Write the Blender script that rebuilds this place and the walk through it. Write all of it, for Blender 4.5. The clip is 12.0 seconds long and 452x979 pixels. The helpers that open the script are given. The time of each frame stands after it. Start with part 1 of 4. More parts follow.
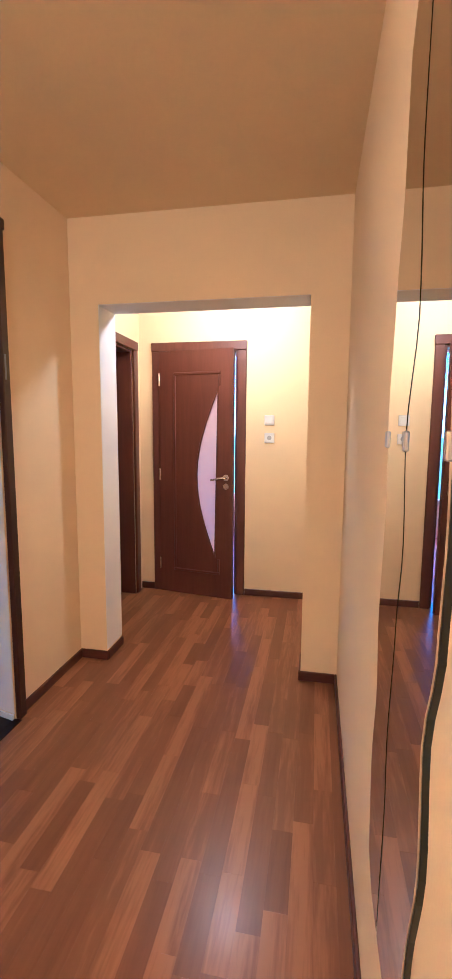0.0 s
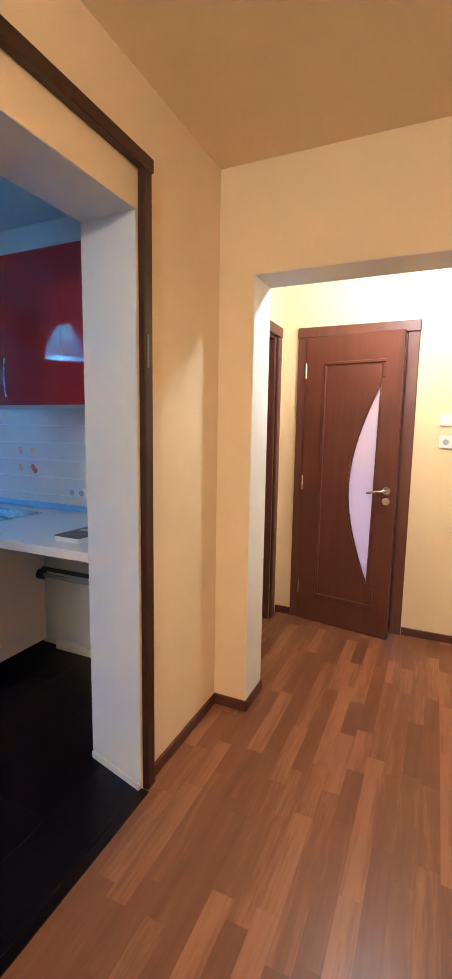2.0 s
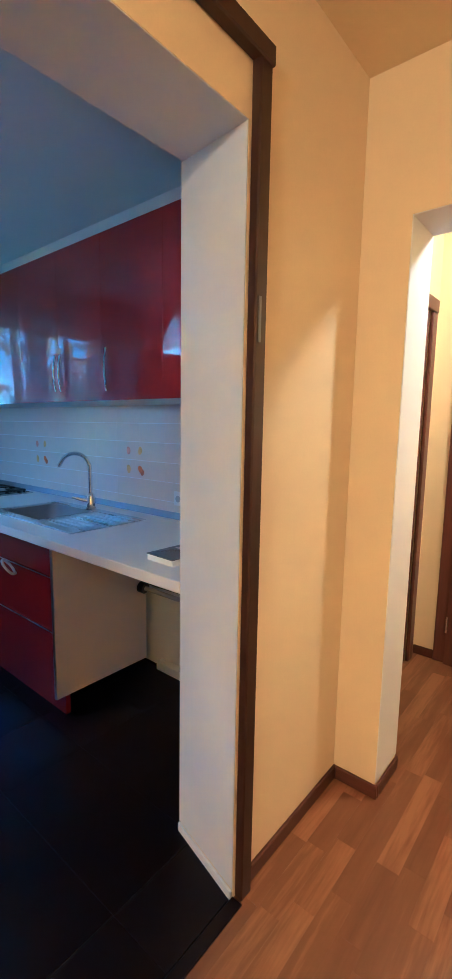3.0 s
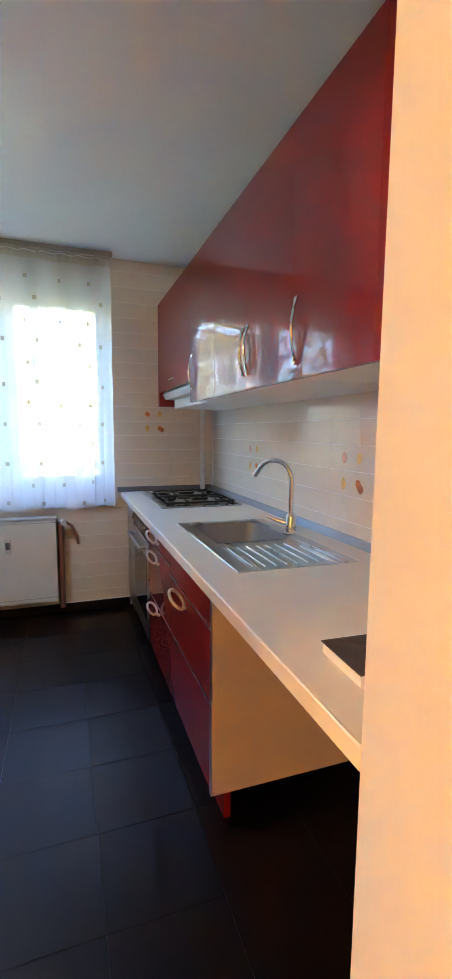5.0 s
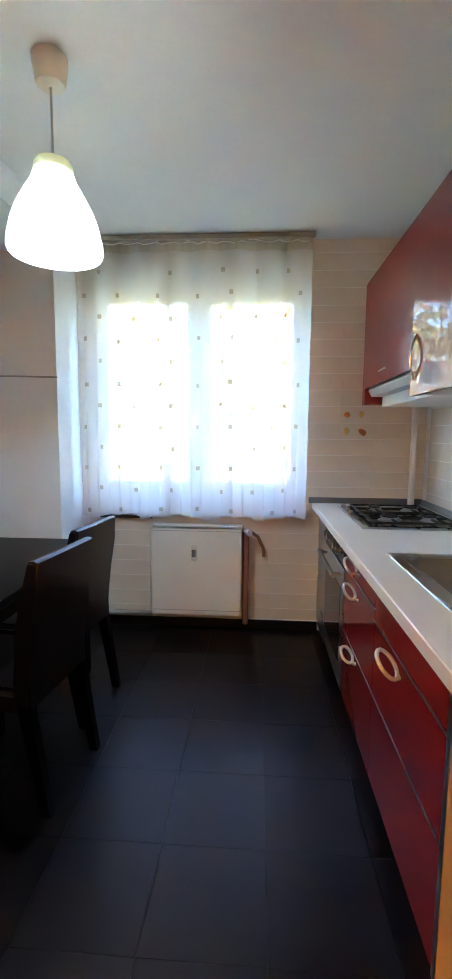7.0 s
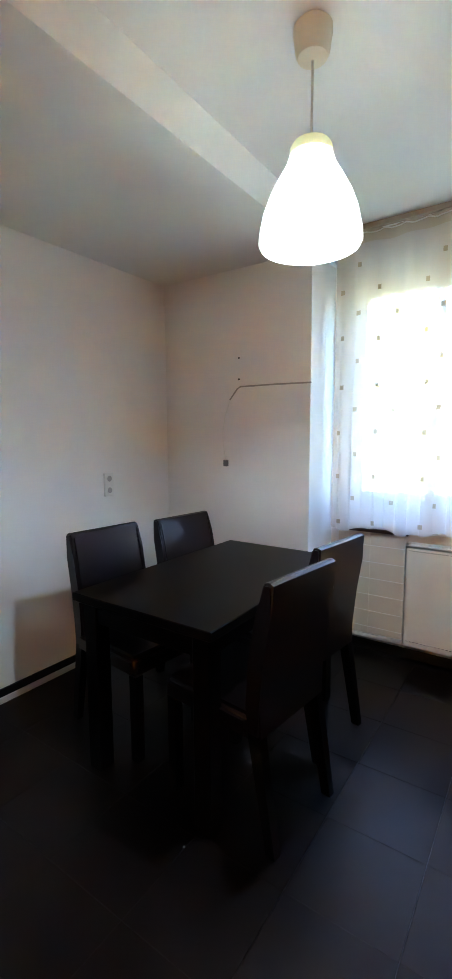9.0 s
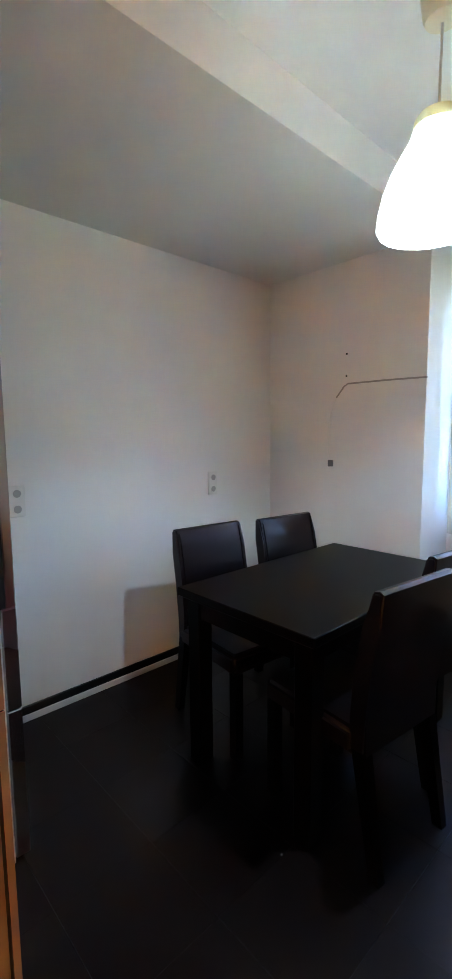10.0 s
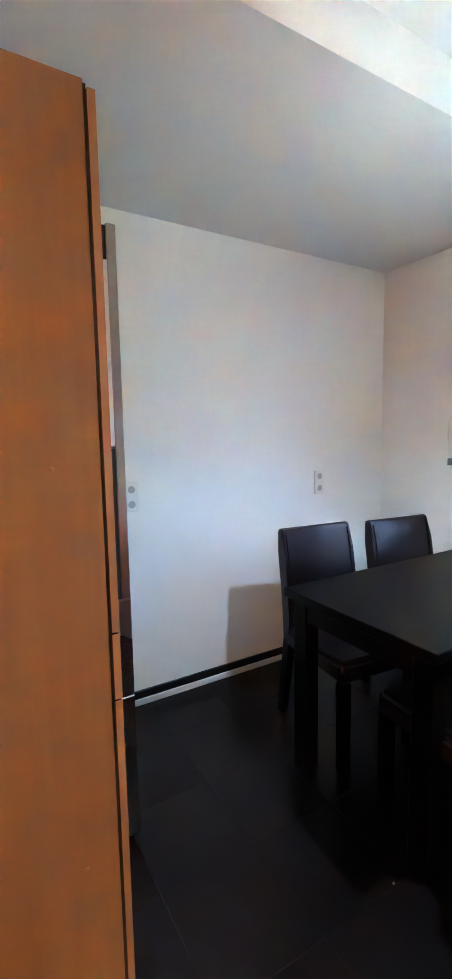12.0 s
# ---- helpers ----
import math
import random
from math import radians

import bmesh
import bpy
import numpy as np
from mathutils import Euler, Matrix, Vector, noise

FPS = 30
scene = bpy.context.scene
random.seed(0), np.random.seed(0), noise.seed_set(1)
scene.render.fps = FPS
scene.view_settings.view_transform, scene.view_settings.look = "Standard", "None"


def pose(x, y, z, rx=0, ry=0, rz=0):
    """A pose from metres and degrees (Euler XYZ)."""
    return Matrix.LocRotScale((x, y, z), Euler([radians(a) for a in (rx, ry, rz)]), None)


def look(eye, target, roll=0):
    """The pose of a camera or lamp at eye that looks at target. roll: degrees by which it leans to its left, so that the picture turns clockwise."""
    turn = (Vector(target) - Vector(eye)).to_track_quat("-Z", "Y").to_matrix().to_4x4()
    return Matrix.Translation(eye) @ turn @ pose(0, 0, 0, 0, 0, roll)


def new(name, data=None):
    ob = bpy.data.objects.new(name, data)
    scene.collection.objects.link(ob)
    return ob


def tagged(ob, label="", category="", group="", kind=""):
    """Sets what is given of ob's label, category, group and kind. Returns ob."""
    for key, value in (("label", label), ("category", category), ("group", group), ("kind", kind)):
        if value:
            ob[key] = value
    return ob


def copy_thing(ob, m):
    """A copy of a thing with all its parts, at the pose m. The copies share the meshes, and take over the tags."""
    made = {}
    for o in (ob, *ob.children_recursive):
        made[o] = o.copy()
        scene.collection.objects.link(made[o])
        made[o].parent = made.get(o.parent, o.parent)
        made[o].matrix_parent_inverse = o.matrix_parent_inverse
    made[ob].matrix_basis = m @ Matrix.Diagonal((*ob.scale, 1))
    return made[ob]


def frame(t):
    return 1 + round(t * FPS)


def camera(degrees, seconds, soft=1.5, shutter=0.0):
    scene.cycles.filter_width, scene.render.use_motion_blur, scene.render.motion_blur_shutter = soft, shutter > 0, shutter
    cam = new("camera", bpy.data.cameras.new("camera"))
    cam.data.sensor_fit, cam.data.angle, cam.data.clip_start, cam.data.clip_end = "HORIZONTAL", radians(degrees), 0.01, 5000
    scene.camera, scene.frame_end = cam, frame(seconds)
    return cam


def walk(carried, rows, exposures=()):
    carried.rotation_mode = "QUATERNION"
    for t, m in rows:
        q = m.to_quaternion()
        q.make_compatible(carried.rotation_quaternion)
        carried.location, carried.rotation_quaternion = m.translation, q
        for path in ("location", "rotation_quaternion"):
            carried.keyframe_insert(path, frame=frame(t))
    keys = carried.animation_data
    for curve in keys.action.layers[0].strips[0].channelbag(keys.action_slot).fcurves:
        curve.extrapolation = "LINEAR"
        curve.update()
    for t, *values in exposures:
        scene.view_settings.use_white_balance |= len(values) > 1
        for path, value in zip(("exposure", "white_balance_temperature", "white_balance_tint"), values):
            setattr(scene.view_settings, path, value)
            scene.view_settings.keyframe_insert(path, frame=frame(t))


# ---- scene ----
cam = camera(52.0, 12.0)

PATH = [
    (0, (1.379, 0.558, 1.382), (1.002, 2.506, 1.132), 0.4),
    (0.5, (1.302, 0.696, 1.37), (0.7, 2.587, 1.121), -0.4),
    (1, (1.229, 0.779, 1.385), (0.483, 2.617, 1.127), 0.4),
    (1.5, (1.095, 0.896, 1.386), (0.306, 2.715, 1.131), 0.8),
    (2, (0.953, 1.039, 1.398), (0.138, 2.846, 1.135), 0.9),
    (2.5, (0.845, 1.262, 1.395), (-0.199, 2.947, 1.127), 0.6),
    (2.7, (0.804, 1.343, 1.398), (-0.348, 2.955, 1.127), 0.8),
    (4.3, (0.375, 1.868, 1.346), (-1.252, 3.002, 1.085), 0.0),
    (4.5, (0.33, 1.946, 1.353), (-1.396, 2.922, 1.095), 0.0),
    (5, (0.225, 2.075, 1.34), (-1.65, 2.728, 1.094), 0.5),
    (5.5, (0.117, 2.109, 1.328), (-1.815, 2.56, 1.079), 1.0),
    (6, (-0.021, 2.097, 1.334), (-1.983, 2.411, 1.107), 1.2),
    (6.5, (-0.12, 2.085, 1.338), (-2.103, 2.215, 1.113), 1.1),
    (7, (-0.212, 2.091, 1.334), (-2.194, 1.961, 1.098), 0.5),
    (7.5, (-0.326, 2.075, 1.339), (-2.256, 1.607, 1.105), 0.4),
    (7.7, (-0.356, 2.06, 1.327), (-2.254, 1.468, 1.107), 0.5),
    (9.3, (-0.456, 2.032, 1.364), (-2.014, 0.799, 1.133), -0.5),
    (9.5, (-0.458, 2.026, 1.362), (-1.96, 0.725, 1.134), -0.5),
    (10, (-0.458, 2.003, 1.359), (-1.813, 0.549, 1.131), -0.5),
    (10.5, (-0.467, 1.985, 1.354), (-1.668, 0.4, 1.132), -0.8),
    (11, (-0.472, 1.974, 1.34), (-1.546, 0.3, 1.131), -0.8),
    (11.5, (-0.473, 1.958, 1.341), (-1.47, 0.238, 1.123), -1.1),
    (12, (-0.456, 1.954, 1.354), (-1.467, 0.244, 1.126), -1.0),
]
EXPO = [(0, 3.38, 3220, 8), (1.2, 3.53, 3190, 3), (2.6, 3.65, 3070, -4), (3.4, 3.75, 3800, 0), (4.3, 4.15, 4750, 6), (5.5, 4.5, 5200, 5), (7.7, 4.5, 5450, 5), (9.3, 4.7, 5500, 5), (10, 4.7, 5400, 5), (10.5, 5.0, 5150, 4), (11.2, 5.38, 5050, 4), (12, 5.55, 5000, 4)]
walk(cam, [(t, look(e, g, r)) for t, e, g, r in PATH], EXPO)

# ---- world and light ----
world = bpy.data.worlds.new("world")
scene.world = world
world.use_nodes = True
nt = world.node_tree
sky = nt.nodes.new("ShaderNodeTexSky")
sky.sky_type, sky.sun_disc = "NISHITA", False
sky.sun_elevation, sky.sun_rotation = radians(35), radians(60)
sky.ozone_density = 2.5
nt.links.new(sky.outputs[0], nt.nodes["Background"].inputs[0])
nt.nodes["Background"].inputs[1].default_value = 0.15
SUN = new("sun", bpy.data.lights.new("sun", "SUN"))
SUN.data.energy, SUN.data.angle, SUN.data.color = 2.7, radians(0.6), (1, .95, .86)
SUN.matrix_world = look((0, 0, 20), (-11.6, 8.2, 7))


def lamp(name, place, watts, colour, radius):
    ob = new(name, bpy.data.lights.new(name, "POINT"))
    ob.data.energy, ob.data.color, ob.data.shadow_soft_size = watts, colour, radius
    ob.location = place
    return ob


WARM = (1.0, .535, .185)
lamp("vestibule_bulb", (.80, 3.64, 2.38), 4.6, (1.0, .60, .29), .05)
lamp("hall_bulb", (.75, -.35, 2.18), 10.0, WARM, .06)
lamp("kitchen_bulb", (-1.827, 1.40, 2.02), .95, (.84, .94, 1), .03)

# ---- materials ----


def material(name):
    m = bpy.data.materials.new(name)
    m.use_nodes = True
    return m, m.node_tree.nodes, m.node_tree.links, m.node_tree.nodes["Principled BSDF"]


def surface(name, col, rough=.5, metal=0.0, vary=.08, scale=2.0, grain=60, bump=.05, stretch=(1, 1, 1), coat=0.0, spread=0.0, spec=.5):
    """Paint, plastic, metal or stone: tone varies at two scales, with a fine relief."""
    m, n, l, b = material(name)
    tc = n.new("ShaderNodeTexCoord")
    mp = n.new("ShaderNodeMapping")
    mp.inputs["Scale"].default_value = stretch
    l.new(tc.outputs["Object"], mp.inputs[0])
    big, fine = n.new("ShaderNodeTexNoise"), n.new("ShaderNodeTexNoise")
    big.inputs["Scale"].default_value, big.inputs["Detail"].default_value = scale, 4
    fine.inputs["Scale"].default_value, fine.inputs["Detail"].default_value = grain, 3
    for t in (big, fine):
        l.new(mp.outputs[0], t.inputs["Vector"])
    add = n.new("ShaderNodeMath")
    add.operation = "MULTIPLY_ADD"
    add.inputs[1].default_value = .35
    l.new(fine.outputs[0], add.inputs[0])
    l.new(big.outputs[0], add.inputs[2])
    last = add.outputs[0]
    if spread:
        info, mul = n.new("ShaderNodeObjectInfo"), n.new("ShaderNodeMath")
        mul.operation, mul.inputs[1].default_value = "MULTIPLY_ADD", spread
        l.new(info.outputs["Random"], mul.inputs[0])
        l.new(last, mul.inputs[2])
        last = mul.outputs[0]
    ramp = n.new("ShaderNodeValToRGB")
    ramp.color_ramp.elements[0].position, ramp.color_ramp.elements[1].position = .35, .35 + .65 + spread
    ramp.color_ramp.elements[0].color = (*[c * (1 - vary) for c in col], 1)
    ramp.color_ramp.elements[1].color = (*[min(1, c * (1 + vary)) for c in col], 1)
    l.new(last, ramp.inputs[0])
    l.new(ramp.outputs[0], b.inputs["Base Color"])
    rr = n.new("ShaderNodeMapRange")
    rr.inputs["To Min"].default_value, rr.inputs["To Max"].default_value = rough * .85, min(1, rough * 1.15)
    l.new(big.outputs[0], rr.inputs[0])
    l.new(rr.outputs[0], b.inputs["Roughness"])
    b.inputs["Metallic"].default_value = metal
    b.inputs["Coat Weight"].default_value = coat
    b.inputs["Coat Roughness"].default_value = .02
    b.inputs["Specular IOR Level"].default_value = spec
    if bump:
        bp = n.new("ShaderNodeBump")
        bp.inputs["Strength"].default_value, bp.inputs["Distance"].default_value = bump, .003
        l.new(fine.outputs[0], bp.inputs["Height"])
        l.new(bp.outputs[0], b.inputs["Normal"])
    return m


def wood(name, dark, light, rough=.4, grain=(1, 1, 1), spread=.5, coat=0.0, bump=.05, spec=.5, mid=None):
    """Wood with grain drawn out along one axis and a tone of its own for each piece."""
    m, n, l, b = material(name)
    tc, mp, info = n.new("ShaderNodeTexCoord"), n.new("ShaderNodeMapping"), n.new("ShaderNodeObjectInfo")
    mp.inputs["Scale"].default_value = grain
    off = n.new("ShaderNodeVectorMath")
    off.operation = "SCALE"
    off.inputs[0].default_value = (7, 5, 3)
    l.new(info.outputs["Random"], off.inputs["Scale"])
    l.new(off.outputs[0], mp.inputs["Location"])
    l.new(tc.outputs["Object"], mp.inputs[0])
    a, f = n.new("ShaderNodeTexNoise"), n.new("ShaderNodeTexNoise")
    a.inputs["Scale"].default_value, a.inputs["Detail"].default_value, a.inputs["Distortion"].default_value = 1, 5, .6
    f.inputs["Scale"].default_value, f.inputs["Detail"].default_value = 6, 4
    l.new(mp.outputs[0], a.inputs["Vector"])
    l.new(mp.outputs[0], f.inputs["Vector"])
    s1, s2 = n.new("ShaderNodeMath"), n.new("ShaderNodeMath")
    s1.operation = s2.operation = "MULTIPLY_ADD"
    s1.inputs[1].default_value = .4
    l.new(f.outputs[0], s1.inputs[0])
    l.new(a.outputs[0], s1.inputs[2])
    s2.inputs[1].default_value = spread
    l.new(info.outputs["Random"], s2.inputs[0])
    l.new(s1.outputs[0], s2.inputs[2])
    ramp = n.new("ShaderNodeValToRGB")
    ramp.color_ramp.elements[0].position, ramp.color_ramp.elements[1].position = .35, min(1, .95 + spread * .6)
    ramp.color_ramp.elements[0].color, ramp.color_ramp.elements[1].color = (*dark, 1), (*light, 1)
    if mid:
        ramp.color_ramp.elements.new(.80).color = (*mid, 1)
    if spread > .3:
        sc = n.new("ShaderNodeMath")
        sc.operation, sc.inputs[1].default_value = "MULTIPLY", .8
        l.new(s2.outputs[0], sc.inputs[0])
        l.new(sc.outputs[0], ramp.inputs[0])
    else:
        l.new(s2.outputs[0], ramp.inputs[0])
    l.new(ramp.outputs[0], b.inputs["Base Color"])
    b.inputs["Roughness"].default_value = rough
    b.inputs["Specular IOR Level"].default_value = spec
    b.inputs["Coat Weight"].default_value = coat
    b.inputs["Coat Roughness"].default_value = .15
    bp = n.new("ShaderNodeBump")
    bp.inputs["Strength"].default_value, bp.inputs["Distance"].default_value = bump, .002
    l.new(f.outputs[0], bp.inputs["Height"])
    l.new(bp.outputs[0], b.inputs["Normal"])
    return m


CREAM = surface("cream_wall_paint", (.84, .67, .325), .75, vary=.05, scale=1.5, grain=140, bump=.12)
WHITE_PAINT = surface("white_wall_paint", (.86, .84, .82), .8, vary=.04, scale=1.3, grain=120, bump=.10)
CEILING = surface("ceiling_paint", (.82, .82, .80), .85, vary=.03, scale=1.0, grain=90, bump=.06)
HALL_CEILING = surface("hall_ceiling_paint", (.80, .65, .30), .8, vary=.03, scale=1.0, grain=90, bump=.06)
REVEAL = surface("white_reveal_paint", (.74, .73, .74), .7, vary=.04, scale=3, grain=100, bump=.12)
STRIP = wood("laminate_strip", (.138, .053, .013), (.315, .138, .028), .30, (20, 1.6, 20), spread=.55, coat=.04, bump=.02, spec=.3, mid=(.200, .083, .018))
SLAB = surface("subfloor", (.09, .045, .025), .7)
DOORWOOD = wood("mahogany_stained_wood", (.088, .025, .009), (.128, .039, .013), .38, (26, 26, 1.6), spread=.1, coat=.15, bump=.06)
SKIRT = wood("brown_skirting_wood", (.065, .018, .007), (.115, .034, .012), .4, (3, 3, 30), spread=.1)
TRIM = wood("dark_brown_trim_wood", (.026, .008, .004), (.050, .016, .007), .45, (26, 26, 2), spread=.1)
FLOORTILE = surface("dark_floor_tile", (.0022, .0013, .0012), .35, vary=.22, scale=3, grain=45, bump=.02, spread=.3, spec=.28)
FLOORTILE.node_tree.nodes["Principled BSDF"].inputs["Specular Tint"].default_value = (1, .70, .66, 1)
GROUT = surface("grey_grout", (.009, .007, .0065), .85, spec=.2)
SKIRTTILE = surface("dark_skirting_tile", (.007, .006, .006), .4, vary=.15, scale=6, grain=50, spec=.3)
TILE = surface("cream_glazed_tile", (.77, .70, .58), .10, vary=.07, scale=1.2, grain=26, bump=.05, stretch=(3.2, 3.2, .35), spread=.12)
TILEGROUT = surface("white_tile_grout", (.88, .87, .84), .8, vary=.05)
RED = surface("red_gloss_lacquer", (.20, .006, .005), .5, vary=.03, scale=1, grain=30, bump=0, coat=.8, spec=.06)
DARKRED = surface("dark_red_gloss_lacquer", (.11, .010, .014), .10, vary=.05, scale=1, grain=30, bump=0, coat=1.0)
GLOSSEDGE = surface("dark_brushed_steel", (.42, .40, .39), .28, 1.0, vary=.06, bump=0)
WHITEBOARD = surface("white_melamine", (.78, .76, .72), .4, vary=.03, scale=3, grain=80, bump=.03)
BEECH = wood("beech_melamine", (.185, .100, .043), (.235, .135, .062), .45, (10, 10, .8), spread=.05, bump=.03)
PALEPANEL = surface("pale_beige_melamine", (.58, .475, .44), .45, vary=.04, scale=3, grain=60, bump=.03)
BEECHEDGE = wood("beech_edge_band", (.22, .125, .06), (.29, .175, .09), .45, (10, 10, .8), spread=.05, bump=.03)
WORKTOP = surface("cream_laminate_worktop", (.80, .75, .67), .32, vary=.04, scale=5, grain=180, bump=.03)
STEEL = surface("brushed_steel", (.50, .50, .49), .28, 1.0, vary=.12, scale=4, grain=120, bump=.05, stretch=(.3, 3, 3))
CHROME = surface("polished_chrome", (.78, .78, .78), .08, 1.0, vary=.05, bump=0)
ALU = surface("aluminium_edge", (.62, .63, .65), .3, 1.0, vary=.08, grain=80)
BLACKIRON = surface("black_cast_iron", (.012, .012, .012), .5, vary=.2, grain=90, bump=.2)
BLACKGLASS = surface("dark_oven_glass", (.012, .012, .013), .08, vary=.1, bump=0)
ENAMEL = surface("white_radiator_enamel", (.86, .87, .82), .35, vary=.03, scale=3, bump=.03)
PLASTIC = surface("white_plastic", (.80, .79, .76), .35, vary=.03, bump=.02)
GREYPLASTIC = surface("grey_plastic", (.16, .16, .17), .4, vary=.06)
# grey that paints the shade inside the socket wells
WELLSHADE = surface("socket_well_shade", (.42, .41, .40), .5)
BLACKHOLE = surface("black_plastic", (.015, .015, .015), .5, vary=.1)
LEATHER = surface("dark_brown_leather", (.0036, .0023, .0024), .34, vary=.2, scale=6, grain=140, bump=.06, spec=.32, coat=.2)
LEATHER.node_tree.nodes["Principled BSDF"].inputs["Specular Tint"].default_value = (1, .70, .76, 1)
BLACKWOOD = wood("black_brown_wood", (.0012, .0009, .0008), (.0026, .0020, .0017), .34, (3, 30, 30), spread=.05, bump=.05, spec=.09)
PVC = surface("upvc_frame", (.82, .83, .84), .3, vary=.02, bump=.01)
COPPER = surface("painted_brown_pipe", (.30, .13, .08), .45, vary=.1)
BOWL = surface("matt_sink_steel", (.30, .30, .31), .5, .85, vary=.1, scale=4, grain=120, bump=.04)
RAILWOOD = surface("grey_brown_rail", (.42, .36, .29), .5, vary=.08)
PULL = surface("satin_chrome", (.88, .89, .94), .14, .1, vary=.04, bump=0)
PIPE = surface("grey_plumbing_pipe", (.38, .36, .34), .4, vary=.08)
PAPER = surface("white_page_block", (.78, .74, .66), .7, vary=.05, grain=200, stretch=(1, 1, 20))
COVER = surface("dark_printed_cover", (.07, .045, .04), .3, vary=.5, scale=22, grain=60)
COVERART = surface("pale_cover_art", (.55, .42, .38), .3, vary=.3, scale=30)
ORANGE = surface("orange_fruit_print", (.62, .20, .05), .2, vary=.35, scale=30, grain=90, bump=0)
YELLOW = surface("yellow_fruit_print", (.72, .50, .16), .2, vary=.3, scale=30, grain=90, bump=0)
PINK = surface("pale_pink_fruit_print", (.70, .38, .26), .2, vary=.3, scale=30, grain=90, bump=0)
BROWN = surface("brown_fruit_print", (.42, .15, .05), .2, vary=.4, scale=30, grain=90, bump=0)
BRASS = surface("satin_nickel", (.62, .56, .46), .25, 1.0, vary=.08)
CANOPY = surface("beige_lamp_plastic", (.78, .73, .58), .45, vary=.05)
CORD = surface("white_cord", (.68, .66, .60), .5)
# near-black colour that paints the shade inside open gaps
GAPSHADE = surface("painted_gap_shade", (.012, .007, .004), .7)
MIRRORBACK = surface("black_mirror_edge", (.012, .012, .011), .35)
GREENWALL = surface("green_room_paint", (.10, .22, .14), .8, vary=.1)
FARROOM = surface("pale_far_room_paint", (.80, .52, .40), .8, vary=.05)
PINKISH = surface("pink_far_floor", (.50, .17, .13), .6, vary=.2)
BARK = surface("bark", (.11, .085, .065), .9, vary=.4, scale=4, grain=30, bump=.6)
LEAF = surface("autumn_leaves", (.44, .33, .06), .7, vary=.6, scale=.9, grain=9, bump=.1)
GRASS = surface("grass_ground", (.10, .11, .04), .9, vary=.3, scale=.6, grain=20, bump=.5)
FACADE = surface("pale_facade_render", (.50, .45, .38), .85, vary=.1, scale=.5)
DARKPANE = surface("dark_window_pane", (.03, .035, .04), .1, vary=.1, bump=0)
ROOF = surface("grey_roof_sheet", (.15, .13, .12), .8, vary=.2)

MIRROR, mn, ml, mb = material("silvered_mirror")
mb.inputs["Base Color"].default_value, mb.inputs["Metallic"].default_value, mb.inputs["Roughness"].default_value = (.62, .60, .54, 1), 1, .01


def see_through(name, colour, parts):
    """Sheer cloth and panes: parts of transparent, translucent, diffuse and glossy."""
    m, n, l, b = material(name)
    n.remove(b)
    out = n["Material Output"]
    kinds = ("ShaderNodeBsdfTransparent", "ShaderNodeBsdfTranslucent", "ShaderNodeBsdfDiffuse", "ShaderNodeBsdfGlossy")
    total, last = 0, None
    for kind, share in zip(kinds, parts):
        if not share:
            continue
        s = n.new(kind)
        s.inputs["Color"].default_value = (*colour, 1) if kind != kinds[0] else (1, 1, 1, 1)
        if kind == kinds[3]:
            s.inputs["Roughness"].default_value = .02
        total += share
        if last is None:
            last = s.outputs[0]
        else:
            mix = n.new("ShaderNodeMixShader")
            mix.inputs[0].default_value = share / total
            l.new(last, mix.inputs[1])
            l.new(s.outputs[0], mix.inputs[2])
            last = mix.outputs[0]
    l.new(last, out.inputs[0])
    return m


SHEER = see_through("sheer_voile", (.99, .94, .89), (.40, .38, .22, 0))
MOTIF = see_through("beige_embroidery", (.62, .53, .39), (.36, .42, .22, 0))
HEADER_TAPE = see_through("curtain_header_tape", (.62, .56, .45), (.12, .40, .48, 0))
FOLD = see_through("doubled_voile", (.74, .68, .57), (.30, .22, .48, 0))
PANE = see_through("window_glass", (1, 1, 1), (.93, 0, 0, .07))
FROST = see_through("frosted_door_glass", (.95, .75, .66), (0, .45, .50, .05))
SHADE = see_through("white_glass_shade", (.95, .95, .88), (0, .36, .60, .04))
# cream tone painted for the less lit top of the pendant shade
DIMTOP = see_through("dim_shade_top", (.92, .92, .66), (0, .10, .86, .04))
GLOW, gn, gl, gb = material("bulb_glow")
gb.inputs["Emission Color"].default_value, gb.inputs["Emission Strength"].default_value = (1, .97, .9, 1), 2

# ---- building helpers ----
BASE = {}


def thing(name, base, label, category, group="", kind=""):
    ob = new(name)
    ob.empty_display_size = .05
    ob.location = base
    BASE[ob] = Vector(base)
    return tagged(ob, label, category, group, kind)


def finish(bm, name, smooth):
    me = bpy.data.meshes.new(name)
    bmesh.ops.recalc_face_normals(bm, faces=bm.faces)
    if smooth:
        for f in bm.faces:
            f.smooth = True
        for e in bm.edges:
            if len(e.link_faces) == 2 and e.calc_face_angle(0) > .7:
                e.smooth = False
    bm.to_mesh(me)
    bm.free()
    return me


def part(name, bm, mat, parent=None, label="", smooth=False, mats=()):
    """One mesh object, its shape given in room coordinates, under a thing or a part."""
    base = BASE[parent] if parent else Vector((0, 0, 0))
    bmesh.ops.translate(bm, verts=bm.verts, vec=-base)
    me = finish(bm, name, smooth)
    for m in (mat, *mats):
        me.materials.append(m)
    ob = new(name, me)
    if parent:
        ob.parent = parent
        BASE[ob] = base
    return tagged(ob, label) if label else ob


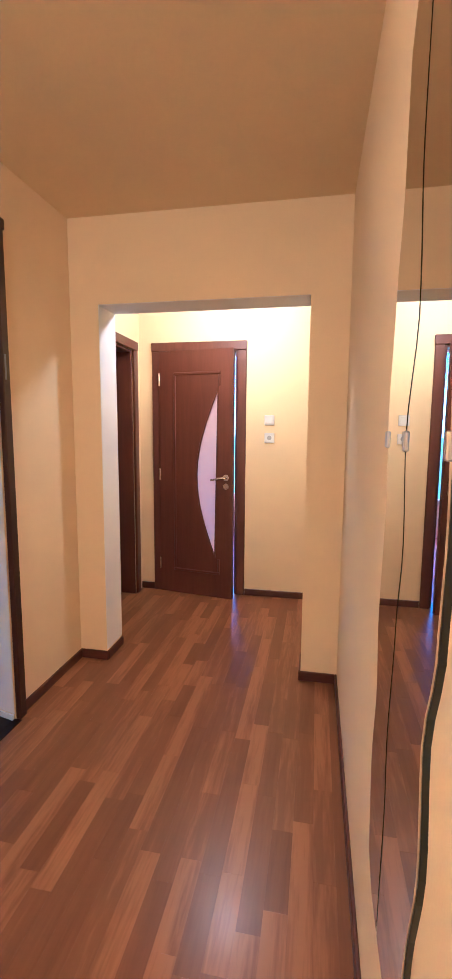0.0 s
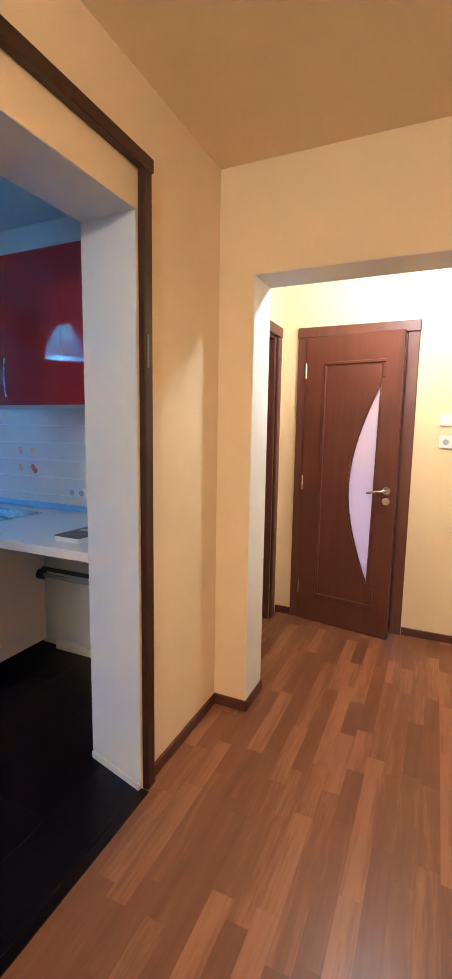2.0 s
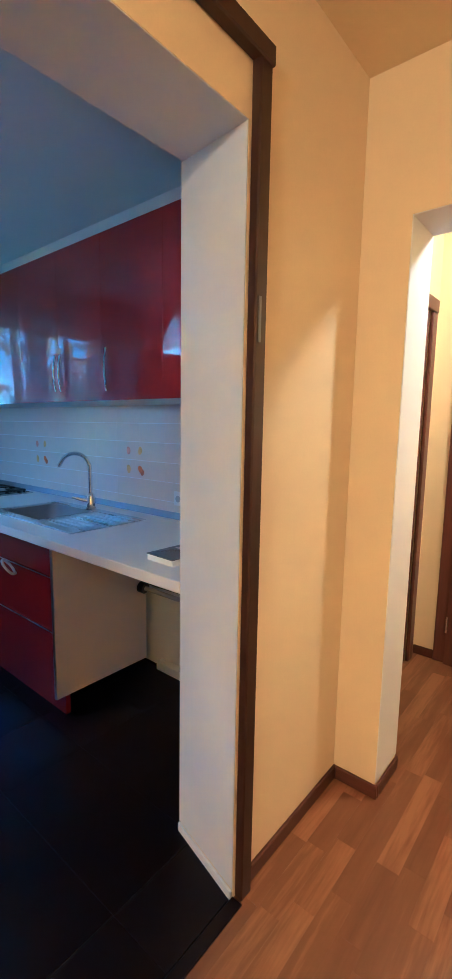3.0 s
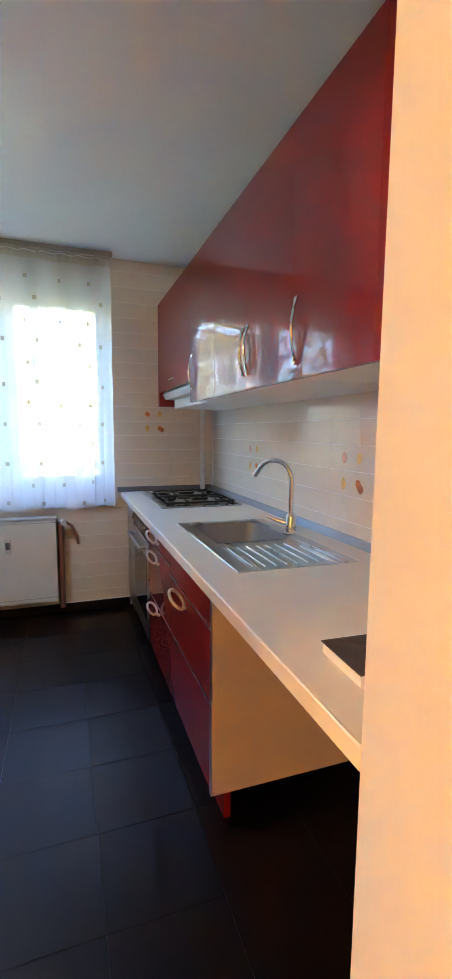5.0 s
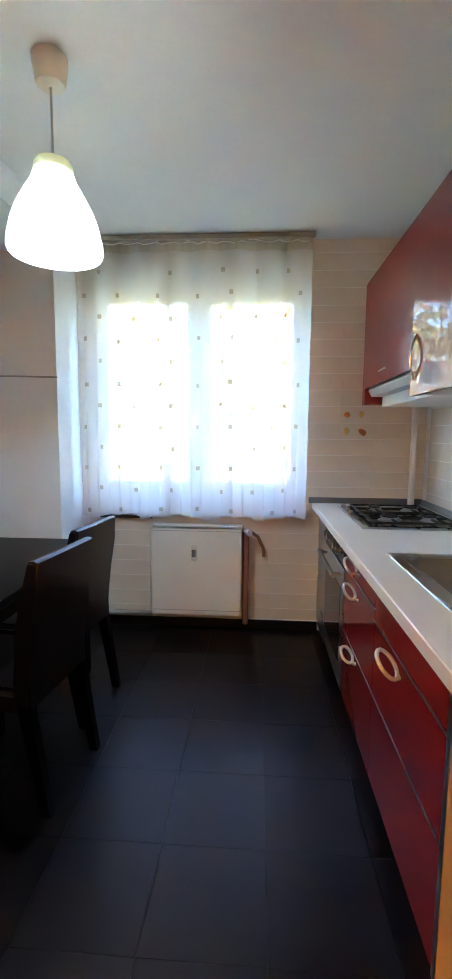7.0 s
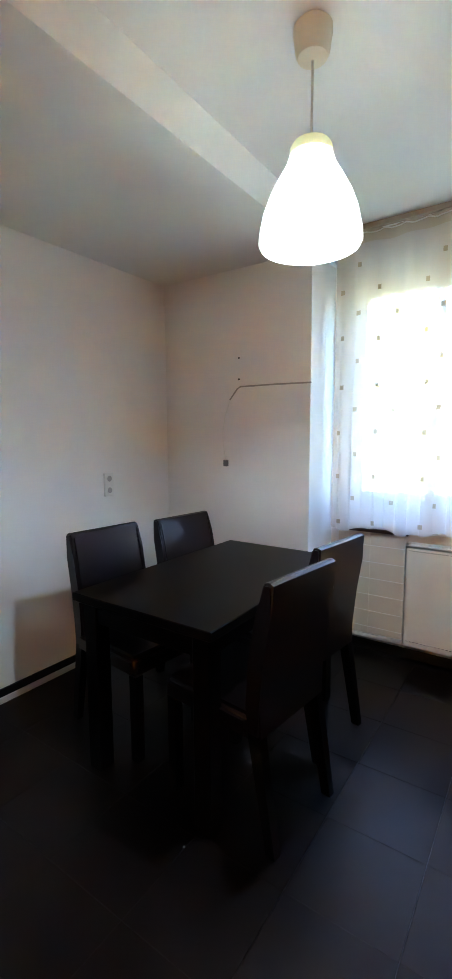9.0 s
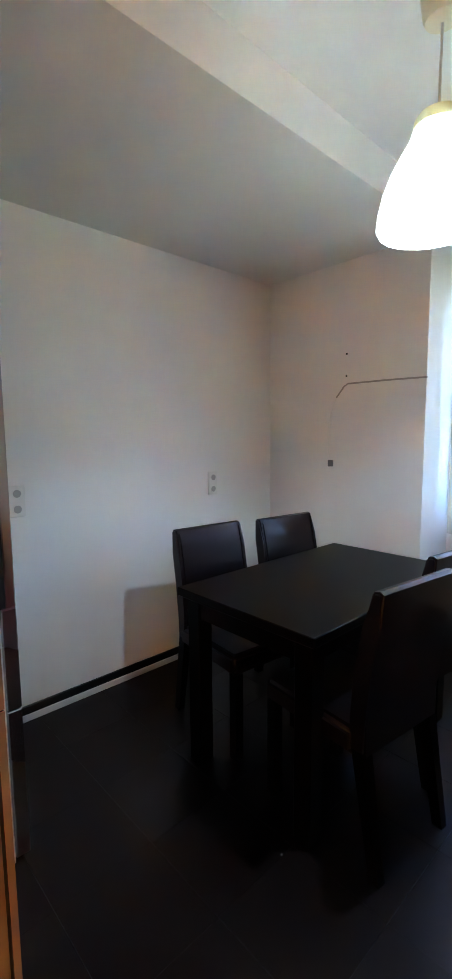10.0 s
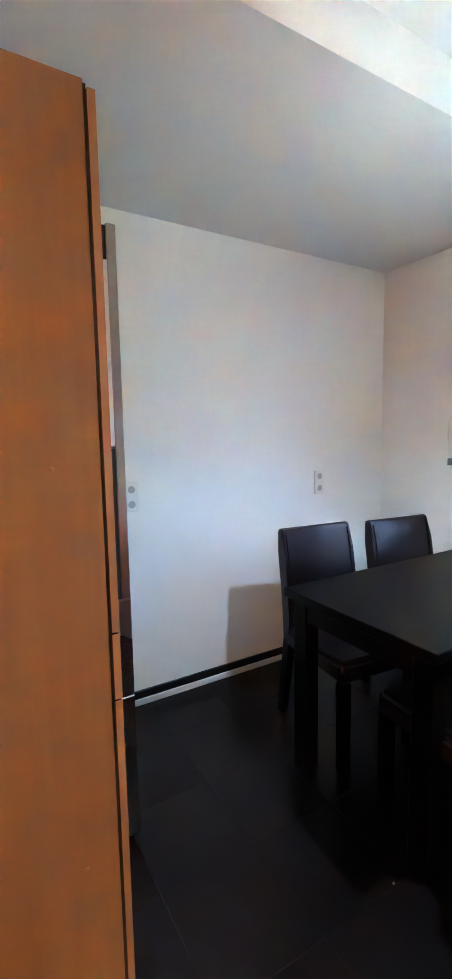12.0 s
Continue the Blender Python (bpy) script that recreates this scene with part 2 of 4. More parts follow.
def setting(name, bm, mat, label, category="", smooth=False):
    ob = part(name, bm, mat, None, "", smooth)
    BASE[ob] = Vector((0, 0, 0))
    return tagged(ob, label, category or name.split("_")[0], "", "structure")


def box(bm, a, b, bevel=0.0, seg=1):
    lo, hi = [min(p, q) for p, q in zip(a, b)], [max(p, q) for p, q in zip(a, b)]
    r = bmesh.ops.create_cube(bm, size=1)
    for v in r["verts"]:
        v.co = Vector([lo[i] if v.co[i] < 0 else hi[i] for i in range(3)])
    if bevel:
        edges = list({e for v in r["verts"] for e in v.link_edges})
        bmesh.ops.bevel(bm, geom=edges, offset=bevel, segments=seg, affect="EDGES", clamp_overlap=True)
    return bm


def boxes(*items, bevel=0.0, seg=1):
    bm = bmesh.new()
    for a, b in items:
        box(bm, a, b, bevel, seg)
    return bm


def tube(points, r, sides=10, closed=False, caps=True):
    bm = bmesh.new()
    pts = [Vector(p) for p in points]
    rings = []
    up = Vector((0, 0, 1))
    for i, p in enumerate(pts):
        a = pts[i - 1] if i or closed else p
        b = pts[(i + 1) % len(pts)] if i < len(pts) - 1 or closed else p
        d = (b - a).normalized()
        u = d.cross(up if abs(d.z) < .95 else Vector((0, 1, 0))).normalized()
        if rings and u.dot(last_u) < 0:
            u = -u
        last_u = u
        w = d.cross(u)
        rr = r[i] if isinstance(r, (list, tuple)) else r
        rings.append([bm.verts.new(p + rr * (math.cos(t) * u + math.sin(t) * w)) for t in [2 * math.pi * k / sides for k in range(sides)]])
    n = len(rings)
    for i in range(n if closed else n - 1):
        for k in range(sides):
            bm.faces.new((rings[i][k], rings[i][(k + 1) % sides], rings[(i + 1) % n][(k + 1) % sides], rings[(i + 1) % n][k]))
    if caps and not closed:
        bm.faces.new(rings[0])
        bm.faces.new(rings[-1])
    return bm


def lathe(centre, profile, sides=32):
    """A turned shape: (radius, height) pairs about a vertical axis."""
    bm = bmesh.new()
    c = Vector(centre)
    rings = [[bm.verts.new(c + Vector((r * math.cos(2 * math.pi * k / sides), r * math.sin(2 * math.pi * k / sides), z))) for k in range(sides)] for r, z in profile]
    for a, b in zip(rings, rings[1:]):
        for k in range(sides):
            bm.faces.new((a[k], a[(k + 1) % sides], b[(k + 1) % sides], b[k]))
    return bm


def slab(outline, axis, lo, hi):
    """A flat outline, in the two other axes, drawn out along one axis."""
    bm = bmesh.new()

    def at(u, v, w):
        return {"x": (w, u, v), "y": (u, w, v), "z": (u, v, w)}[axis]
    a = [bm.verts.new(at(u, v, lo)) for u, v in outline]
    b = [bm.verts.new(at(u, v, hi)) for u, v in outline]
    bm.faces.new(a)
    bm.faces.new(b[::-1])
    for i in range(len(a)):
        j = (i + 1) % len(a)
        bm.faces.new((a[i], a[j], b[j], b[i]))
    return bm


# ---- the rooms ----
HC, KC, LC = 2.53, 2.55, 2.38      # ceilings: hall, kitchen, lowered part
HE, HP = 4.329, 3.043              # end wall, pier wall
KW, KN, KS, KE = -3.3, 3.178, -.2, -.28
SW = -2.945                        # built-out wall beside the window
setting("floor_hall", boxes(((0, -2.2, -.2), (2.3, HE + .15, -.012)), ((-.565, 3.362, -.2), (0, HE + .15, -.012))), SLAB, "hall floor of reddish laminate strips", "floor")
setting("floor_kitchen", boxes(((KW - .3, KS - .2, -.2), (-.003, KN + .01, -.004))), GROUT, "kitchen floor of dark stone-look tiles with grey grout", "floor")
setting("ceiling_hall", boxes(((KE + .02, -2.2, HC), (2.3, HE + .15, HC + .2))), HALL_CEILING, "cream painted hall ceiling")
setting("ceiling_kitchen", boxes(((KW - .3, .926, KC), (KE + .018, KN + .2, KC + .2))), CEILING, "white painted kitchen ceiling")
setting("ceiling_kitchen_low", boxes(((KW - .3, KS - .2, LC), (KE + .018, .926, KC + .2))), CEILING, "lowered strip of white painted ceiling")

jamb = slab([(0, 2.398), (0, 3.3), (KE, 3.3), (KE, 2.468)], "z", 0, HC)
jb = slab([(0, 2.108), (0, HC), (KE, KC + .05), (KE, 2.136)], "y", 1.14, 2.398)
for v in jb.verts:
    if v.co.y > 2 and v.co.x < -.1:
        v.co.y = 2.468
tmp = bpy.data.meshes.new("tmp")
jb.to_mesh(tmp)
jamb.from_mesh(tmp)
jb.free()
box(jamb, (KE, -2.2, 0), (0, 1.14, KC + .05))
setting("wall_between_hall_and_kitchen", jamb, CREAM, "cream painted wall with a wide doorless opening", "wall")
setting("opening_reveal", slab([(-.001, 2.394), (-.001, 2.397), (KE - .013, 2.4685), (KE - .013, 2.4655)], "z", .031, 2.135), REVEAL, "white painted splayed reveal of the opening", "trim")
setting("opening_soffit", slab([(-.001, 2.105), (-.001, 2.1075), (KE - .004, 2.1355), (KE - .004, 2.133)], "y", 1.145, 2.464), REVEAL, "white painted soffit of the opening", "trim")
setting("kitchen_side_wall_face", boxes(((KE - .012, 2.469, 0), (KE, KN, KC)), ((KE - .012, KS, 0), (KE, 1.14, KC)), ((KE - .012, 1.14, 2.137), (KE, 2.469, KC))), WHITE_PAINT, "white painted kitchen side of the wall", "wall")
setting("reveal_skirting", slab([(-.002, 2.386), (-.002, 2.394), (KE - .012, 2.4655), (KE - .012, 2.4575)], "z", 0, .028), PLASTIC, "low white strip along the foot of the reveal", "baseboard")
setting("wall_east", boxes(((1.527, -2.2, 0), (1.7, HP, HC))), CREAM, "cream painted hall wall behind the mirror")
setting("wall_hall_back", boxes(((-.28, -2.35, 0), (1.7, -2.2, HC))), CREAM, "cream painted wall at the hall's start")
setting("wall_pier", boxes(((0, HP, 0), (.169, HP + .215, HC)), ((1.33, HP, 0), (2.3, HP + .215, HC)), ((.169, HP, 2.072), (1.33, HP + .215, HC))), CREAM, "cream painted piers and lintel of the passage")
setting("pier_reveal_face", boxes(((.169, HP + .003, .06), (.1725, HP + .215, 2.072)), ((.1725, HP + .003, 2.069), (1.33, HP + .215, 2.0725))), WHITE_PAINT, "white painted reveal of the passage", "trim")
setting("wall_end", boxes(((-.6, HE, 0), (.095, HE + .14, HC)), ((.745, HE, 0), (2.3, HE + .14, HC)), ((.095, HE, 2.035), (.745, HE + .14, HC))), CREAM, "cream painted end wall around the far door")
setting("wall_vestibule_west", boxes(((-.24, 3.26, 0), (-.1, 3.42, HC)), ((-.24, 4.19, 0), (-.1, HE, HC)), ((-.24, 3.42, 2.03), (-.1, 4.19, HC))), CREAM, "cream painted wall around the side doorway")
setting("wall_vestibule_east", boxes(((2.2, HP, 0), (2.35, HE + .14, HC))), CREAM, "cream painted wall closing the passage")
setting("side_room", boxes(((-1.9, 3.30, -.05), (-.24, 3.36, HC)), ((-1.9, 4.9, -.05), (-.24, 4.96, HC)), ((-1.96, 3.3, -.05), (-1.9, 4.96, HC)), ((-1.9, 3.3, HC), (-.24, 4.96, HC + .1)), ((-1.9, 3.3, -.1), (-.566, 4.96, -.002))), GREENWALL, "dim green side room", "wall")
setting("far_room", boxes(((-.6, HE + .15, -.004), (-.5, 7, HC)), ((1.9, HE + .15, -.004), (2, 7, HC)), ((-.6, 7, -.004), (2, 7.1, .5)), ((-.6, 7, 2.4), (2, 7.1, HC)), ((-.6, HE + .15, HC), (2, 7.1, HC + .1))), FARROOM, "pale daylit room behind the far door", "wall")
setting("far_room_floor", boxes(((-.6, HE + .13, -.1), (2, 7, -.004))), PINKISH, "reddish floor of the far room", "floor")

wn = boxes(((KW - .3, KN + .0015, 0), (KE, KN + .2, KC)))
wall_n = setting("wall_north", wn, TILEGROUT, "kitchen wall clad in cream glazed tiles", "wall")
ww = boxes(((KW - .3, .9, 0), (KW - .0015, .955, KC)), ((KW - .3, 2.415, 0), (KW - .0015, KN + .0015, KC)), ((KW - .3, .955, 0), (KW - .0015, 2.415, .80)), ((KW - .3, .955, 2.385), (KW - .0015, 2.415, KC)))
wall_w = setting("wall_west", ww, TILEGROUT, "window wall clad in cream glazed tiles", "wall")
setting("wall_west_strip", boxes(((KW - .008, .90, 0), (KW, .952, KC))), WHITE_PAINT, "white painted strip of wall beside the window", "wall")
setting("wall_west_lintel", boxes(((KW - .008, .9525, 2.388), (KW, 2.43, KC))), TILE, "cream glazed lintel above the window", "wall")
setting("wall_west_plaster", boxes(((KW - .3, KS - .2, 0), (SW, .90, LC))), WHITE_PAINT, "white painted built-out wall beside the window", "wall")
setting("wall_south", boxes(((SW, KS - .15, 0), (KE, KS, LC))), WHITE_PAINT, "white painted kitchen wall behind the dining table")

setting("wall_north_plaster", boxes(((-1.3, KN - .006, 0), (KE - .013, KN + .001, .848))), WHITE_PAINT, "plain white plaster below the worktop", "wall")

# baseboards
setting("baseboard_hall", boxes(((0, 2.452, 0), (.012, HP, .055)), ((0.012, HP - .012, 0), (.181, HP, .055)), ((.1725, HP, 0), (.183, HP + .215, .055)), ((1.318, HP - .012, 0), (1.515, HP, .055)), ((1.318, HP, 0), (1.33, HP + .215, .055)), ((1.515, -2.2, 0), (1.527, HP, .055)), ((-.1, HE - .012, 0), (.018, HE, .055)), ((.815, HE - .012, 0), (2.2, HE, .055)), ((0, -2.2, 0), (.012, 1.09, .055)), bevel=.003), SKIRT, "reddish brown wooden skirting", "baseboard")
setting("baseboard_south", boxes(((SW + .01, KS, .034), (-.30, KS + .01, .077)), ((SW, KS, .034), (SW + .01, .90, .077)), bevel=.002), SKIRTTILE, "dark tile skirting with a pale strip below", "baseboard")
setting("baseboard_south_strip", boxes(((SW + .014, KS, 0), (-.30, KS + .014, .033)), bevel=.002), PLASTIC, "pale plastic strip below the dark skirting", "baseboard")
setting("baseboard_west", boxes(((KW - .008, .90, 0), (KW + .01, 2.52, .066)), bevel=.002), SKIRTTILE, "dark tile skirting under the window", "baseboard")
setting("baseboard_west_edge", boxes(((KW - .006, .90, .066), (KW + .006, 2.52, .072))), TILEGROUT, "white joint above the dark skirting", "baseboard")
setting("threshold", boxes(((-.004, 1.14, -.002), (.034, 2.40, .005)), bevel=.002), FLOORTILE, "dark threshold strip between laminate and tile", "trim")

# casing of the wide opening, on the hall side
trim = thing("opening_casing", (.015, 2.43, 0), "dark brown wooden casing on the hall wall", "trim", "", "structure")
part("upright", boxes(((0, 2.404, 0), (.028, 2.452, 2.275)), bevel=.004), TRIM, trim)
part("upright", boxes(((0, 1.09, 0), (.028, 1.14, 2.275)), bevel=.004), TRIM, trim)
part("head_rail", boxes(((0, 1.09, 2.232), (.034, 2.456, 2.278)), bevel=.004), TRIM, trim)
part("latch_plate", boxes(((.0275, 2.415, 1.60), (.031, 2.425, 1.71)), bevel=.001), GREYPLASTIC, trim, "small grey latch plate")

# ---- hall things ----


def door_casing(name, along, face, lo, hi, top, depth, label):
    """Casing round an opening in a wall; along x on a wall facing -y, or along y on a wall facing +x."""
    c = thing(name, (lo, face, 0) if along == "x" else (face, lo, 0), label, "door frame", "", "structure")

    def bar(n, a, b, z0, z1, d0, d1):
        bm = boxes(((a, d0, z0), (b, d1, z1)), bevel=.004) if along == "x" else boxes(((d0, a, z0), (d1, b, z1)), bevel=.004)
        part(n, bm, DOORWOOD, c)
    s = -1 if along == "x" else 1
    bar("casing_upright", lo, lo + .072, 0, top - .071, face, face + s * .02)
    bar("casing_upright", hi - .072, hi, 0, top - .071, face, face + s * .02)
    bar("casing_head", lo - .004, hi + .004, top - .07, top, face, face + s * .024)
    bar("jamb", lo + .072, lo + .09, 0, top - .071, face - s * .002, face - s * depth)
    bar("jamb", hi - .09, hi - .072, 0, top - .071, face - s * .002, face - s * depth)
    bar("jamb_head", lo + .09, hi - .09, top - .089, top - .071, face - s * .002, face - s * depth)
    return c


door_casing("far_door_frame", "x", HE, .02, .812, 2.098, .13, "reddish brown wooden frame of the far door")
door_casing("side_door_frame", "y", -.1, 3.36, 4.252, 2.095, .13, "reddish brown wooden frame of the open side doorway")

# far door, hinged at its left and ajar; built flat and then turned
W, T = .652, .04
leaf_thing = thing("door_1", (0, 0, 0), "mahogany-stained door, ajar, with a crescent of frosted glass", "door", "", "structure")
arc = [(.515 - .175 * math.sin(math.pi * k / 16), 1.715 - 1.37 * k / 16) for k in range(17)]
arc = [(x + .012 * (1 - 2 * i / 16), z) for i, (x, z) in enumerate(arc)]
outer = [(0, .003), (W, .003), (W, 2.022), (0, 2.022)]
bm = bmesh.new()


def ring_fill(bm, outline, hole, y):
    vo = [bm.verts.new((u, y, v)) for u, v in outline]
    vh = [bm.verts.new((u, y, v)) for u, v in hole]
    eo = [bm.edges.new((vo[i], vo[(i + 1) % len(vo)])) for i in range(len(vo))]
    eh = [bm.edges.new((vh[i], vh[(i + 1) % len(vh)])) for i in range(len(vh))]
    bmesh.ops.triangle_fill(bm, edges=eo + eh, use_beauty=True)
    return vo, vh


fo, fh = ring_fill(bm, outer, arc, -T)
bo, bh = ring_fill(bm, outer, arc, 0)
for a, b in ((fo, bo), (fh, bh)):
    for i in range(len(a)):
        j = (i + 1) % len(a)
        bm.faces.new((a[i], a[j], b[j], b[i]))
leaf = part("leaf", bm, DOORWOOD, leaf_thing)
part("glass", slab(arc, "y", -.024, -.016), FROST, leaf_thing, "frosted white glass crescent")
bead = tube([(u, -T, v) for u, v in arc], .007, 6, closed=True)
part("glazing_bead", bead, DOORWOOD, leaf_thing)
for a, b in (((.130, 1.828), (.550, 1.852)), ((.130, .198), (.550, .222)), ((.130, .222), (.154, 1.828)), ((.526, 1.735), (.550, 1.828)), ((.526, .222), (.550, .335))):
    part("moulding", boxes(((a[0], -T - .009, a[1]), (b[0], -T + .002, b[1])), bevel=.0085), DOORWOOD, leaf_thing)
handle = part("handle_rose", tube([(.60, -T, 1.01), (.60, -T - .012, 1.01)], .026, 20), BRASS, leaf_thing, "satin metal lever handle", True)
part("lever", tube([(.60, -T - .01, 1.01), (.60, -T - .045, 1.01), (.585, -T - .052, 1.009), (.54, -T - .052, 1.002), (.485, -T - .05, .990)], .009, 10), BRASS, handle, "", True)
part("key_rose", tube([(.60, -T, .94), (.60, -T - .01, .94)], .025, 20), BRASS, leaf_thing, "", True)
for z in (1.80, 1.02, .25):
    part("hinge", tube([(.003, -T - .004, z - .05), (.003, -T - .004, z + .05)], .008, 8), BRASS, leaf_thing, "", True)
leaf_thing.matrix_world = pose(.094, HE + .005, 0, 0, 0, -10)


def wall_plate(name, centre, normal, label, kind_of, w=.08, h=.08):
    """A switch or socket plate on a wall; normal is one of -x, +x, -y, +y."""
    c = Vector(centre)
    t = thing(name, centre, label, "switch" if kind_of == "switch" else "socket")
    n = {"+x": Vector((1, 0, 0)), "-x": Vector((-1, 0, 0)), "+y": Vector((0, 1, 0)), "-y": Vector((0, -1, 0))}[normal]
    u = Vector((0, 0, 1)).cross(n)

    def block(du, dz, su, sz, d0, d1, bev):
        p, q = c + u * (du - su / 2) + Vector((0, 0, dz - sz / 2)) + n * d0, c + u * (du + su / 2) + Vector((0, 0, dz + sz / 2)) + n * d1
        return boxes((p, q), bevel=bev)

    def disc(du, dz, r, d0, d1):
        p = c + u * du + Vector((0, 0, dz))
        return tube([p + n * d0, p + n * d1], r, 18)
    part("plate", block(0, 0, w, h, 0, .011, .003), PLASTIC, t)
    if kind_of == "switch":
        part("rocker", block(0, 0, w * .62, h * .62, .0112, .015, .002), PLASTIC, t)
    spots = {"socket": [(0, 0)], "double_v": [(0, h / 4), (0, -h / 4)], "double_h": [(w / 4, 0), (-w / 4, 0)]}.get(kind_of, [])
    for du, dz in spots:
        ring = part("socket_ring", disc(du, dz, .022, .0105, .014), PLASTIC, t, "", True)
        # no recess is cut: a flat grey disc paints the well's shade
        part("socket_well", disc(du, dz, .018, .0142, .0150), WELLSHADE, ring, "flat grey disc painted for the shaded socket well", True)
    return t


wall_plate("light_switch", (1.002, HE, 1.471), "-y", "white square light switch on the cream wall", "switch")
wall_plate("wall_socket", (1.004, HE, 1.330), "-y", "white single socket below the light switch", "socket")
wall_plate("wall_socket", (-2.39, KS, 1.066), "+y", "white double socket on the white wall", "double_v", .075, .145)
wall_plate("wall_socket", (-1.192, KS, 1.07), "+y", "white double socket beside the tall cabinet", "double_v", .075, .145)
wall_plate("wall_socket", (-.98, KN, 1.0), "-y", "white double socket on the tiled wall", "double_h", .145, .075)

# wavy mirror: two tall panels on the hall wall
mir = thing("wavy_mirror", (1.527, 1.3, .46), "tall wavy-edged mirror in two panels on the hall wall", "mirror")

Z0, Z1 = .46, 2.13


def curve(knots):
    """A smooth line through a few (height, place) knots."""
    out = []
    for k in range(41):
        z = Z0 + (Z1 - Z0) * k / 40
        i = max(q for q in range(len(knots) - 1) if knots[q][0] <= z + 1e-6)
        t = (z - knots[i][0]) / (knots[i + 1][0] - knots[i][0])
        t = t * t * (3 - 2 * t)
        out.append((knots[i][1] + (knots[i + 1][1] - knots[i][1]) * t, z))
    return out


near = curve([(.46, 1.20), (.65, 1.139), (.85, 1.098), (1.0, 1.115), (1.14, 1.076), (1.27, 1.068), (1.6, 1.10), (2.13, 1.16)])
mid = curve([(.46, 1.345), (.73, 1.332), (.84, 1.343), (1.07, 1.319), (1.2, 1.295), (1.38, 1.321), (1.55, 1.27), (1.8, 1.302), (2.13, 1.295)])
far = curve([(.46, 1.43), (.51, 1.495), (.70, 1.517), (.86, 1.492), (.99, 1.516), (1.25, 1.492), (1.42, 1.516), (1.63, 1.487), (1.8, 1.455), (1.99, 1.455), (2.13, 1.38)])
for n, a, b in (("panel", near, mid), ("panel", [(y + .005, z) for y, z in mid], far)):
    back = part(n, slab(a + b[::-1], "x", 1.5185, 1.527), MIRRORBACK, mir, "dark backing board")
    part("mirror_glass", slab([(y + .002, z) for y, z in a] + [(y - .002, z) for y, z in b[::-1]], "x", 1.5155, 1.5182), MIRROR, back, "silvered mirror glass")
for y in (1.078, 1.325, 1.512):
    part("clip", boxes(((1.511, y - .007, 1.352), (1.527, y + .007, 1.384)), bevel=.002), ALU, mir, "small metal clip")

# ceiling lamps out of view that light the hall
for nm, c in (("vestibule_lamp", (.80, 3.64)), ("hall_lamp", (.75, -.35))):
    L = thing(nm, (*c, HC), "small ceiling lamp with a warm bulb", "lamp")
    part("rose", lathe((*c, HC), [(.001, 0), (.05, 0), (.05, -.02), (.018, -.03), (.018, -.07), (.001, -.07)], 20), PLASTIC, L, "", True)

# ---- kitchen: counter run ----
FY = 2.513                                   # front plane of the base units
top = thing("worktop", (-1.8, 2.8, .85), "long cream laminate worktop along the tiled wall", "worktop")
cut = [(-1.93, 2.63), (-1.50, 3.0)]
bm = boxes(((KW, 2.470, .85), (cut[0][0], KN - .002, .889)), ((cut[0][0], 2.470, .85), (cut[1][0], cut[0][1], .889)), ((cut[0][0], cut[1][1], .85), (cut[1][0], KN - .002, .889)), ((cut[1][0], 2.470, .85), (KE - .014, KN - .002, .889)))
bmesh.ops.remove_doubles(bm, verts=bm.verts, dist=.0005)
part("board", bm, WORKTOP, top)
part("front_edge", boxes(((KW, 2.4645, .849), (KE - .014, 2.470, .8905)), bevel=.003), WORKTOP, top)
part("wall_strip", slab([(3.152, .8895), (3.176, .8895), (3.176, .922), (3.168, .922)], "x", KW + .03, KE - .014), BOWL, top, "aluminium wall strip")
part("wall_strip", slab([(KW, .8895), (KW + .028, .8895), (KW + .008, .925), (KW, .925)], "y", 2.44, 3.17), GREYPLASTIC, top, "dark wall strip")


def ring_pull(parent, x, z, size=1.0):
    rz = .040 * size
    pts = [(x + .027 * size * math.cos(t), FY - .038 - .030 * size * math.sin(t) - .013 * math.cos(t), z + .006 + .9 * rz * math.sin(t) - .012 * math.cos(t)) for t in [2 * math.pi * k / 26 for k in range(26)]]
    p = part("ring_pull", tube(pts, .0065, 8, closed=True), PULL, parent, "chrome ring pull", True)
    part("post", tube([(x, FY, z - .034), (x, FY - .012, z - .030)], .008, 10), PULL, p, "", True)


